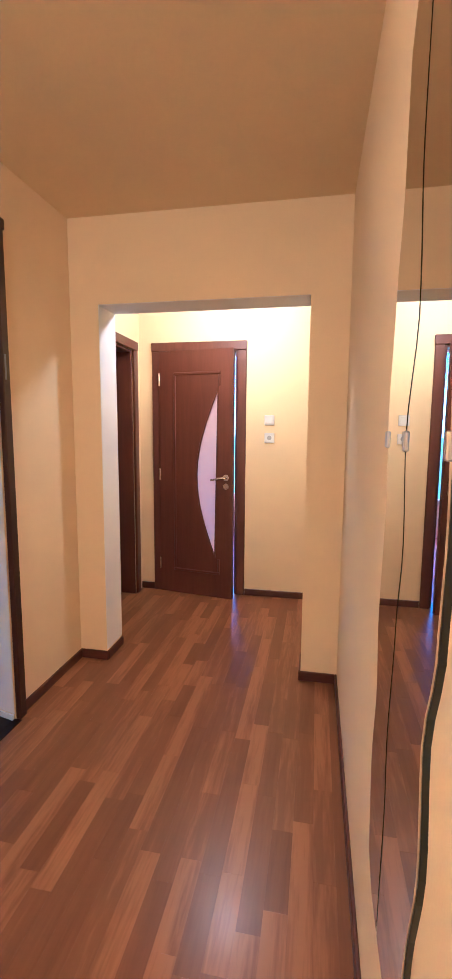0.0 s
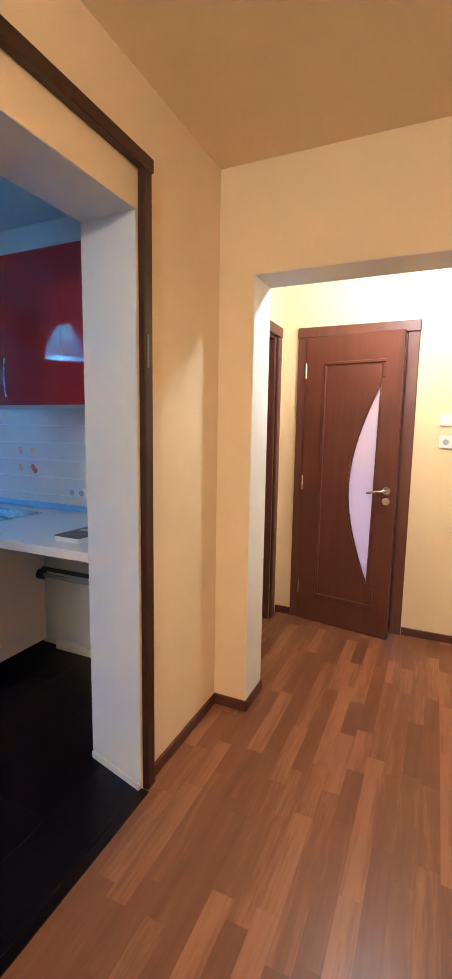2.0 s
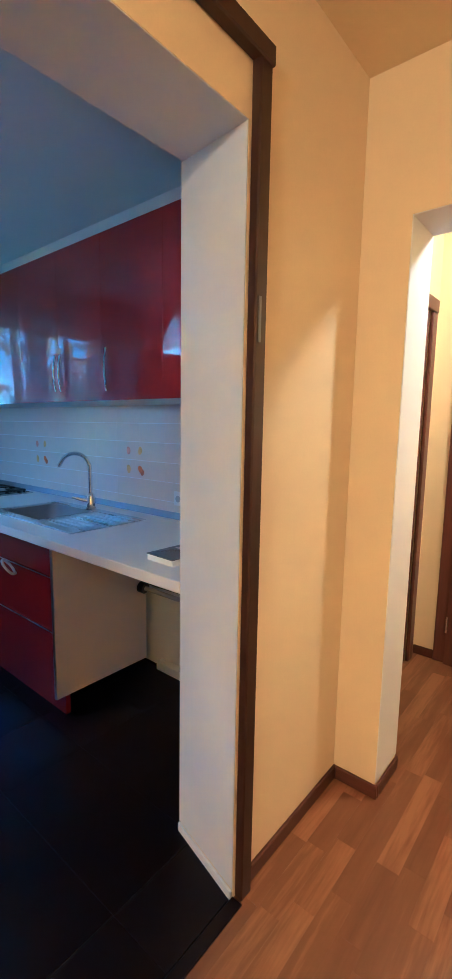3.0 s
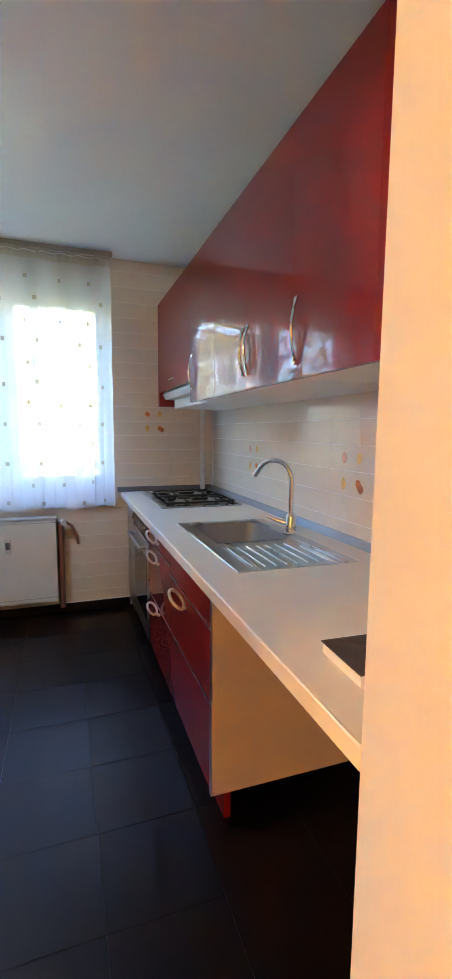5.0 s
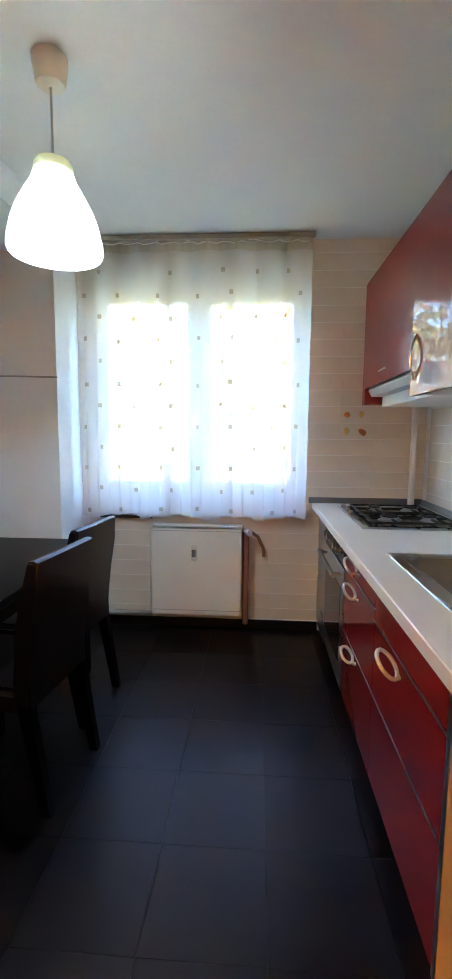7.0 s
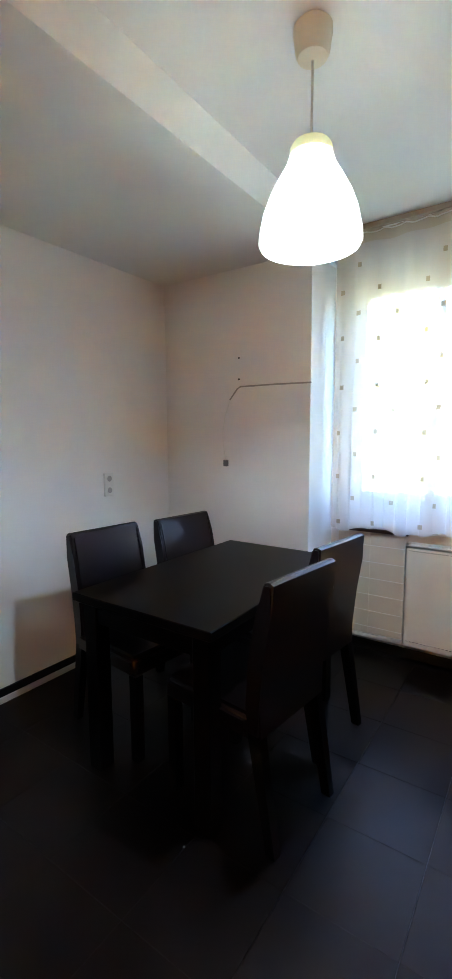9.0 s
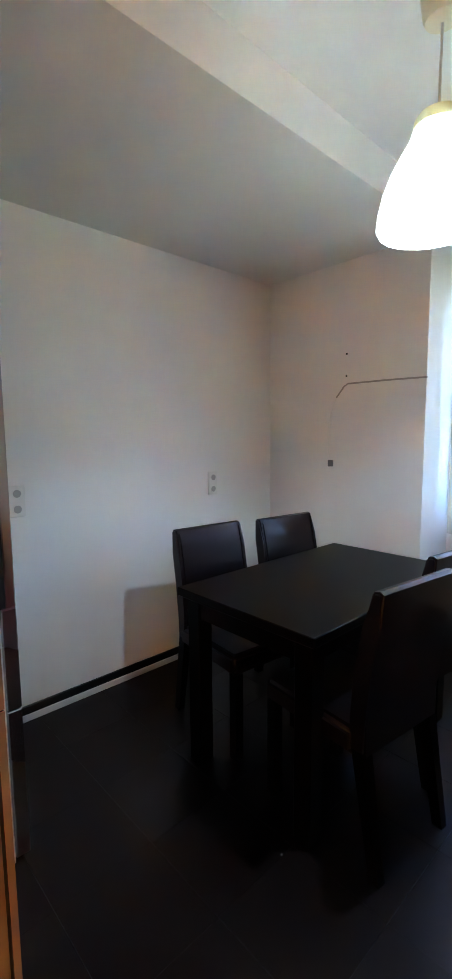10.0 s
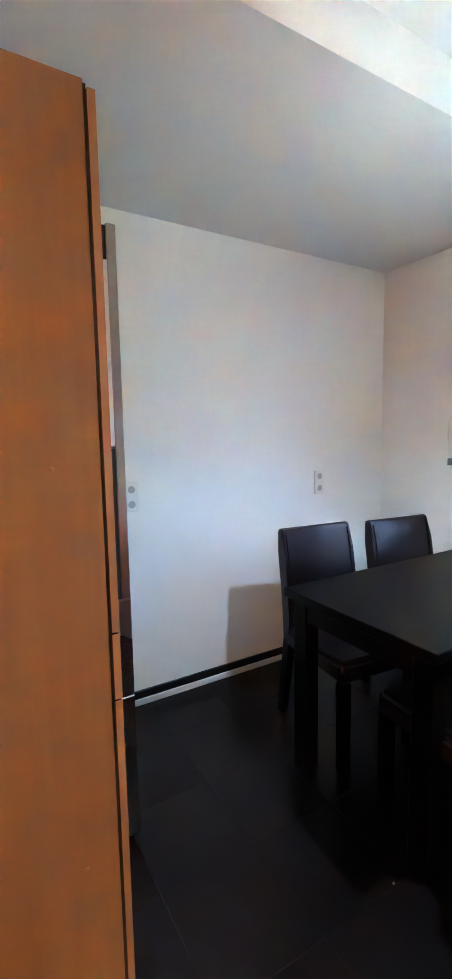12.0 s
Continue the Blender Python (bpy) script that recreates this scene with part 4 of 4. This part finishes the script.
# ---- kitchen: dining end ----
pl = thing("pendant_lamp", (-1.83, 1.41, KC), "white bell-shaped pendant lamp, switched on", "lamp")
PX, PY = -1.827, 1.400
part("canopy", lathe((PX, PY, 0), [(.001, KC), (.047, KC), (.047, KC - .008), (.057, KC - .010), (.057, KC - .030), (.050, KC - .078), (.044, KC - .090), (.012, KC - .097), (.001, KC - .097)], 28), CANOPY, pl, "beige ceiling cup", True)
part("cord", tube([(PX, PY, KC - .09), (PX, PY, 2.215)], .004, 8), CORD, pl, "", True)
prof = [(.014, 2.206), (.060, 2.204), (.068, 2.190), (.073, 2.165), (.084, 2.130), (.110, 2.085), (.138, 2.030), (.160, 1.970), (.174, 1.905), (.177, 1.868), (.169, 1.853)]
prof = [(max(.012, r * .885), 2.08 + (z - 2.03) * .83) for r, z in prof]
prof += [(r - .006, z + .002) for r, z in prof[::-1][1:-1]] + [(.012, 2.22)]
part("shade", lathe((PX, PY, 0), prof, 40), SHADE, pl, "white glass bell shade", True)
# added cap; its cream colour makes the top of the shade look less lit
part("collar", lathe((PX, PY, 0), [(.014, 2.2265), (.055, 2.2265), (.0625, 2.215), (.0655, 2.193), (.0635, 2.193)], 32), DIMTOP, pl, "cream cap added for the less lit top of the shade", True)
part("socket", lathe((PX, PY, 0), [(.001, 2.212), (.022, 2.212), (.022, 2.15), (.001, 2.15)], 16), PLASTIC, pl, "", True)
part("bulb", lathe((PX, PY, 0), [(.001, 2.15), (.013, 2.148), (.016, 2.12), (.025, 2.105), (.001, 2.10)], 16), GLOW, pl, "", True)

tb = thing("dining_table", (-2.12, .865, 0), "black-brown wooden dining table", "table")
TX0, TX1, TY0, TY1 = -2.675, -1.56, .522, 1.205
part("tabletop", boxes(((TX0, TY0, .715), (TX1, TY1, .75)), bevel=.003), BLACKWOOD, tb)
part("apron", boxes(((TX0 + .06, TY0 + .05, .63), (TX1 - .06, TY0 + .07, .714))), BLACKWOOD, tb)
part("apron", boxes(((TX0 + .06, TY1 - .07, .63), (TX1 - .06, TY1 - .05, .714))), BLACKWOOD, tb)
part("apron", boxes(((TX0 + .04, TY0 + .07, .63), (TX0 + .06, TY1 - .07, .714))), BLACKWOOD, tb)
part("apron", boxes(((TX1 - .06, TY0 + .07, .63), (TX1 - .04, TY1 - .07, .714))), BLACKWOOD, tb)
for x in (TX0 + .03, TX1 - .10):
    for y in (TY0 + .03, TY1 - .10):
        part("leg", boxes(((x, y, 0), (x + .07, y + .07, .714)), bevel=.003), BLACKWOOD, tb)


def dining_chair():
    """A high-backed upholstered chair; its back stands at y = 0 and it faces +y."""
    c = thing("dining_chair", (0, 0, 0), "dark brown leather dining chair with a high back", "chair", "chairs round the table")
    w = .19
    # back: gently raked slab, wrapped
    bm = bmesh.new()
    prof = [(.055, .40), (.062, .50), (.045, .66), (.018, .82), (-.004, .915), (-.012, .932), (-.030, .936), (-.044, .928), (-.036, .82), (-.012, .66), (.004, .50), (.0, .40)]
    left = [bm.verts.new((-w, y, z)) for y, z in prof]
    right = [bm.verts.new((w, y, z)) for y, z in prof]
    for i in range(len(prof)):
        j = (i + 1) % len(prof)
        bm.faces.new((left[i], left[j], right[j], right[i]))
    bm.faces.new(left)
    bm.faces.new(right[::-1])
    bmesh.ops.bevel(bm, geom=[e for e in bm.edges if len({v.co.x for v in e.verts}) == 1], offset=.008, segments=2, affect="EDGES")
    back = part("backrest", bm, LEATHER, c, "", True)
    for s in (-1, 1):
        part("piping", tube([(s * (w - .02), y + .003, z) for y, z in prof[1:5]], .004, 6), LEATHER, back, "", True)
    part("seat", boxes(((-w - .012, .03, .38), (w + .012, .43, .475)), bevel=.022, seg=3), LEATHER, c, "", True)
    for x in (-w + .002, w - .04):
        part("front_leg", slab([(x, .385), (x + .038, .385), (x + .038, .423), (x, .423)], "z", 0, .385), BLACKWOOD, c)
        bm = bmesh.new()
        lo = [bm.verts.new((x + a, -.055 + b, 0)) for a, b in ((.004, 0), (.034, 0), (.034, .034), (.004, .034))]
        hi = [bm.verts.new((x + a, .005 + b, .41)) for a, b in ((0, 0), (.038, 0), (.038, .045), (0, .045))]
        bm.faces.new(lo[::-1])
        bm.faces.new(hi)
        for k in range(4):
            bm.faces.new((lo[k], lo[(k + 1) % 4], hi[(k + 1) % 4], hi[k]))
        part("rear_leg", bm, BLACKWOOD, c)
    return c


chair = dining_chair()
grown = Matrix.Diagonal((1.05, 1.05, .98, 1))
chair.matrix_world = pose(-1.953, .285, 0, 0, 0, -6) @ grown
copy_thing(chair, pose(-2.520, .310, 0, 0, 0, -6) @ grown)
copy_thing(chair, pose(-1.835, 1.362, 0, 0, 0, 173))
copy_thing(chair, pose(-2.325, 1.305, 0, 0, 0, 173))

# cable and small fittings on the built-out wall
cb = thing("wall_cable", (SW, .6, 1.66), "thin cable tacked along the white wall", "cable")
part("run", tube([(SW + .004, .905, 1.662), (SW + .004, .65, 1.667), (SW + .004, .425, 1.668), (SW + .004, .40, 1.655), (SW + .004, .345, 1.59)], .005, 8), PIPE, cb, "grey cable run", True)
part("drop", tube([(SW + .003, .345, 1.59), (SW + .003, .305, 1.49), (SW + .003, .285, 1.38), (SW + .003, .295, 1.26), (SW + .003, .31, 1.20)], .003, 6), PLASTIC, cb, "white cable drop", True)
part("plug", boxes(((SW, .30, 1.165), (SW + .022, .33, 1.205)), bevel=.003), GREYPLASTIC, cb, "dark plug end")
for z in (1.715, 1.845):
    nl = thing("wall_plug", (SW, .412, z), "small dark wall plug in the plaster", "wall plug", "wall plugs")
    part("plug", tube([(SW, .412, z), (SW + .003, .412, z)], .006, 8), BLACKHOLE, nl)

# tall cabinets beside the opening
tc1 = thing("tall_cabinet", (-.47, .85, 0), "tall beech cabinet seen from its side", "cabinet")
part("carcass", boxes(((-.688, .58, .02), (KE - .014, 1.118, 1.946)), bevel=.001), BEECH, tc1)
# solid dark strip in place of the shaded gap, not a seal
part("gap_shade", boxes(((-.6935, .584, .03), (-.6882, 1.1165, 1.940))), GAPSHADE, tc1, "dark strip painted for the shaded gap behind the doors")
for z0, z1 in ((.03, .850), (.854, .984), (.988, 1.934)):
    dr = part("door", boxes(((-.709, .582, z0), (-.694, 1.118, z1)), bevel=.001), DARKRED, tc1, "dark red door with beech edges")
    part("edge_band", boxes(((-.7085, 1.1182, z0), (-.6945, 1.1195, z1))), BEECHEDGE, dr, "beech edge band")
part("plinth", boxes(((-.64, .59, 0), (KE - .014, 1.10, .02))), BEECH, tc1)
for x, z in ((-.603, 1.303), (-.625, .529)):
    part("screw_cap", lathe((0, 0, 0), [(.001, .003), (.003, .003), (.0045, .001), (.0045, 0)], 12), BEECHEDGE, tc1, "pale screw cap").matrix_basis = Matrix.Translation(Vector((x, 1.118, z)) - BASE[tc1]) @ pose(0, 0, 0, -90, 0, 0) @ Matrix.Translation(BASE[tc1])
tc2 = thing("fridge_freezer", (-.58, .25, 0), "tall fridge-freezer with dark brushed steel doors", "fridge")
part("carcass", boxes(((-.868, .0, .02), (KE - .014, .572, 1.975)), bevel=.001), WHITEBOARD, tc2, "pale carcass")
for z0, z1, xb in ((.03, .522, -.872), (.526, .846, -.872), (.85, 1.972, -.887)):
    part("door", boxes(((-.916, .002, z0), (xb, .570, z1)), bevel=.003), GLOSSEDGE, tc2, "brushed dark steel door")
part("lower_strip", boxes(((-.8865, .002, .85), (-.870, .569, 1.322))), BLACKHOLE, tc2, "dark door seal")
part("pale_strip", boxes(((-.8865, .002, 1.33), (-.870, .571, 1.868)), bevel=.001), WHITEBOARD, tc2, "pale strip behind the door")
# another solid dark strip painting the shade of a gap
part("upper_strip", boxes(((-.8865, .002, 1.872), (-.870, .566, 1.965))), GAPSHADE, tc2, "dark strip painted for the shaded gap above the pale strip")
part("edge_trim", boxes(((-.9155, .5702, .845), (-.872, .5725, .851))), ALU, tc2, "thin metal edge")
part("plinth", boxes(((-.82, .01, 0), (KE - .014, .56, .02))), SKIRTTILE, tc2)
cr = thing("paper_scrap", (-1.515, 1.12, 0), "tiny white paper scrap on the dark floor", "scrap")
part("scrap", slab([(-1.518, 1.118), (-1.513, 1.117), (-1.511, 1.122), (-1.516, 1.123)], "z", .0005, .002), PAPER, cr)

# ---- outside ----
setting("ground", boxes(((-400, -400, -3.2), (400, 400, -3.0))), GRASS, "grass and leaf-strewn ground outside", "ground")


def tree(name, x, y, h, seed, label):
    r = random.Random(seed)
    t = thing(name, (x, y, -3), label, "tree", "trees outside")
    trunk = [(x + .15 * math.sin(k * .8 + seed), y + .12 * math.cos(k * .7 + seed), -3 + h * k / 8) for k in range(9)]
    tr = part("trunk", tube(trunk, [.2 * (1 - k / 9.5) + .02 for k in range(9)], 9), BARK, t, "", True)
    tips = []
    for k in range(12):
        z = .3 + .6 * k / 12
        p = Vector(trunk[int(z * 8)])
        a = r.uniform(0, 6.28)
        ln = r.uniform(.9, 2.0) * (1.15 - z * .5)
        q = p + Vector((math.cos(a) * ln * .5, math.sin(a) * ln * .5, ln * .25))
        e = p + Vector((math.cos(a + .3) * ln, math.sin(a + .3) * ln, ln * .65))
        part("limb", tube([p, q, e], [.06, .04, .012], 6), BARK, tr, "", True)
        tips += [q, e, (q + e) / 2, e + Vector((r.uniform(-.4, .4), r.uniform(-.4, .4), r.uniform(0, .6)))]
    vs, fs = [], []
    for p in tips:
        for _ in range(48):
            c = p + Vector((r.gauss(0, .42), r.gauss(0, .42), r.gauss(0, .34)))
            u = Vector((r.uniform(-1, 1), r.uniform(-1, 1), r.uniform(-1, 1))).normalized()
            v = u.cross(Vector((r.uniform(-1, 1), r.uniform(-1, 1), r.uniform(-1, 1)))).normalized()
            s = r.uniform(.035, .075)
            i = len(vs)
            vs += [tuple(c + u * s * 1.5 - Vector(t.location)), tuple(c + v * s - Vector(t.location)), tuple(c - u * s * 1.5 - Vector(t.location)), tuple(c - v * s - Vector(t.location))]
            fs.append((i, i + 1, i + 2, i + 3))
    me = bpy.data.meshes.new("crown")
    me.from_pydata(vs, [], fs)
    me.materials.append(LEAF)
    crown = new("crown", me)
    crown.parent = t
    tagged(crown, "thinning yellow-brown autumn leaves", "", "", "stuff")


for i, (x, y, h) in enumerate(((-8.5, 3.4, 8.0), (-11.0, 5.6, 8.0), (-11.5, .6, 9.5), (-10.5, -1.6, 8.0), (-13, 3.0, 10), (-9.0, -2.8, 8.5))):
    tree("street_tree", x, y, h, i + 3, "autumn tree with thinning yellow-brown leaves")
house = thing("apartment_block", (-26, 6, -3), "pale rendered apartment block beyond the trees", "building")
part("wall", boxes(((-34, -8, -3), (-26, 20, 6))), FACADE, house)
part("roof", boxes(((-34.3, -8.3, 6), (-25.7, 20.3, 6.5))), ROOF, house)
for fl in range(3):
    for k in range(9):
        y = -6.5 + k * 3
        wnd = part("window", boxes(((-26.02, y, -1.6 + fl * 2.8), (-25.94, y + 1.4, -.2 + fl * 2.8))), PVC, house)
        part("pane", boxes(((-25.938, y + .1, -1.5 + fl * 2.8), (-25.93, y + 1.3, -.3 + fl * 2.8))), DARKPANE, wnd)

# ---- pieces: floor strips, floor tiles, wall tiles ----


def piece_mesh(name, sx, sy, sz, c, mat):
    """A block with its top edges chamfered, origin at its base centre; the face that shows is +z."""
    v = [(-sx, -sy, 0), (sx, -sy, 0), (sx, sy, 0), (-sx, sy, 0), (-sx, -sy, sz - c), (sx, -sy, sz - c), (sx, sy, sz - c), (-sx, sy, sz - c), (-sx + c, -sy + c, sz), (sx - c, -sy + c, sz), (sx - c, sy - c, sz), (-sx + c, sy - c, sz)]
    f = [(0, 1, 5, 4), (1, 2, 6, 5), (2, 3, 7, 6), (3, 0, 4, 7), (4, 5, 9, 8), (5, 6, 10, 9), (6, 7, 11, 10), (7, 4, 8, 11), (8, 9, 10, 11)]
    me = bpy.data.meshes.new(name)
    me.from_pydata(v, [], f)
    me.materials.append(mat)
    return me


def piece(name, me, parent, m):
    ob = new(name, me)
    ob.parent = parent
    ob.matrix_basis = m
    return ob


rr = random.Random(11)
floor_hall = bpy.data.objects["floor_hall"]
SWID = .0705
strips = {n: piece_mesh("strip", SWID / 2, n / 2, .012, .00025, STRIP) for n in (.28, .38, .50, .66)}
rest_v, rest_f = [], []
for i in range(-8, 32):
    x = SWID * (i + .5)
    if x > 2.2:
        continue
    y = -2.2
    part_run = rr.uniform(.1, .4)
    while y < HE + .13:
        n = rr.choice((.28, .38, .50, .66))
        run = min(n, HE + .14 - y) if y > -2.2 else part_run
        cy = y + run / 2
        y += run
        if x < 0 and cy < 3.50:
            continue
        if cy > .95 and x < 1.5:
            piece("strip", strips[n], floor_hall, pose(x, cy, -.012) @ Matrix.Diagonal((1, run / n, 1, 1)))
        else:
            b = len(rest_v)
            hx, hy = SWID / 2 - .0002, run / 2 - .0003
            rest_v += [(x - hx, cy - hy, -.0002), (x + hx, cy - hy, -.0002), (x + hx, cy + hy, -.0002), (x - hx, cy + hy, -.0002)]
            rest_f.append((b, b + 1, b + 2, b + 3))
me = bpy.data.meshes.new("strips_out_of_the_way")
me.from_pydata(rest_v, [], rest_f)
me.materials.append(STRIP)
rest = new("strip_field", me)
rest.parent = floor_hall
tagged(rest, "reddish laminate strips", "", "", "stuff")

floor_kitchen = bpy.data.objects["floor_kitchen"]
TW, TL, TY = .3335, .338, 2.477
ft = piece_mesh("floor_tile", TW / 2 - .0004, TL / 2 - .0004, .004, .0003, FLOORTILE)
for i in range(-6, 4):
    for j in range(-8, 2):
        piece("floor_tile", ft, floor_kitchen, pose(-1.567 + TW * (i + .5), TY + TL * (j + .5), -.004))
edge = piece_mesh("floor_tile", .108, TL / 2 - .0004, .004, .0003, FLOORTILE)
for j in range(-8, 2):
    piece("floor_tile", edge, floor_kitchen, pose(-.1165, TY + TL * (j + .5), -.004))
PW, PH = .21, .1055
wt = piece_mesh("tile", PW / 2 - .0001, PH / 2 - .0017, .008, .0005, TILE)
for i in range(14):
    for j in range(-9, 4):
        x, z = KE - .012 - PW * (i + .5), 1.186 + PH * (j + .5)
        if x < KW or z < .86 or z > 1.53:
            continue
        piece("tile", wt, wall_n, Matrix.Translation((x, KN + .008, z)) @ pose(0, 0, 0, 90, 0, 0))
half = piece_mesh("tile", .07, PH / 2 - .0011, .008, .0015, TILE)
for j in range(-13, 11):
    z = 1.414 + PH * (j + .5)
    if z < .09 or z > KC:
        continue
    for k in range(4):
        y = 2.418 + PW * (k + .5)
        if k == 3:
            piece("tile", half, wall_w, Matrix.Translation((KW - .008, 3.112, z)) @ pose(0, 0, 0, 90, 0, 90)) if z > .9 else None
        elif not (z < .86 and y > 2.56):
            piece("tile", wt, wall_w, Matrix.Translation((KW - .008, y, z)) @ pose(0, 0, 0, 90, 0, 90))
    if z < .79:
        for k in range(7):
            y = 2.418 - PW * (k + .5)
            piece("tile", wt, wall_w, Matrix.Translation((KW - .008, y, z)) @ pose(0, 0, 0, 90, 0, 90))


def fruit(parent, centre, normal, mat, turn, long=1.35):
    """A painted fruit on a glazed tile: a flat rounded print."""
    n = 18
    c = Vector(centre)
    u = Vector((1, 0, 0)) if normal == "-y" else Vector((0, 1, 0))
    w = Vector((0, -1, 0)) if normal == "-y" else Vector((1, 0, 0))
    bm = bmesh.new()
    a, b = [], []
    for k in range(n):
        t = 2 * math.pi * k / n
        p, q = .017 * math.cos(t), .017 * long * math.sin(t) * (1 - .18 * math.cos(t))
        p, q = p * math.cos(turn) - q * math.sin(turn), p * math.sin(turn) + q * math.cos(turn)
        a.append(bm.verts.new(c + u * p + Vector((0, 0, q)) + w * .0002))
        b.append(bm.verts.new(c + u * p + Vector((0, 0, q)) + w * .0009))
    bm.faces.new(b)
    for k in range(n):
        bm.faces.new((a[k], a[(k + 1) % n], b[(k + 1) % n], b[k]))
    part("fruit_print", bm, mat, parent)


for cx in (-1.388, -2.43):
    fruit(wall_n, (cx - .052, KN, 1.238), "-y", PINK, .1)
    fruit(wall_n, (cx + .052, KN, 1.240), "-y", YELLOW, -.2)
    fruit(wall_n, (cx - .052, KN, 1.130), "-y", YELLOW, .15, 1.5)
    fruit(wall_n, (cx + .052, KN, 1.134), "-y", ORANGE, .5)
    fruit(wall_n, (cx + .068, KN, 1.118), "-y", BROWN, .2, 1.1)
fruit(wall_w, (KW, 2.672, 1.468), "+x", ORANGE, 1.2, 1.15)
fruit(wall_w, (KW, 2.766, 1.470), "+x", YELLOW, .1)
fruit(wall_w, (KW, 2.672, 1.362), "+x", YELLOW, .1, 1.4)
fruit(wall_w, (KW, 2.768, 1.362), "+x", ORANGE, .7, 1.2)
fruit(wall_w, (KW, 2.782, 1.352), "+x", BROWN, .2, 1.1)
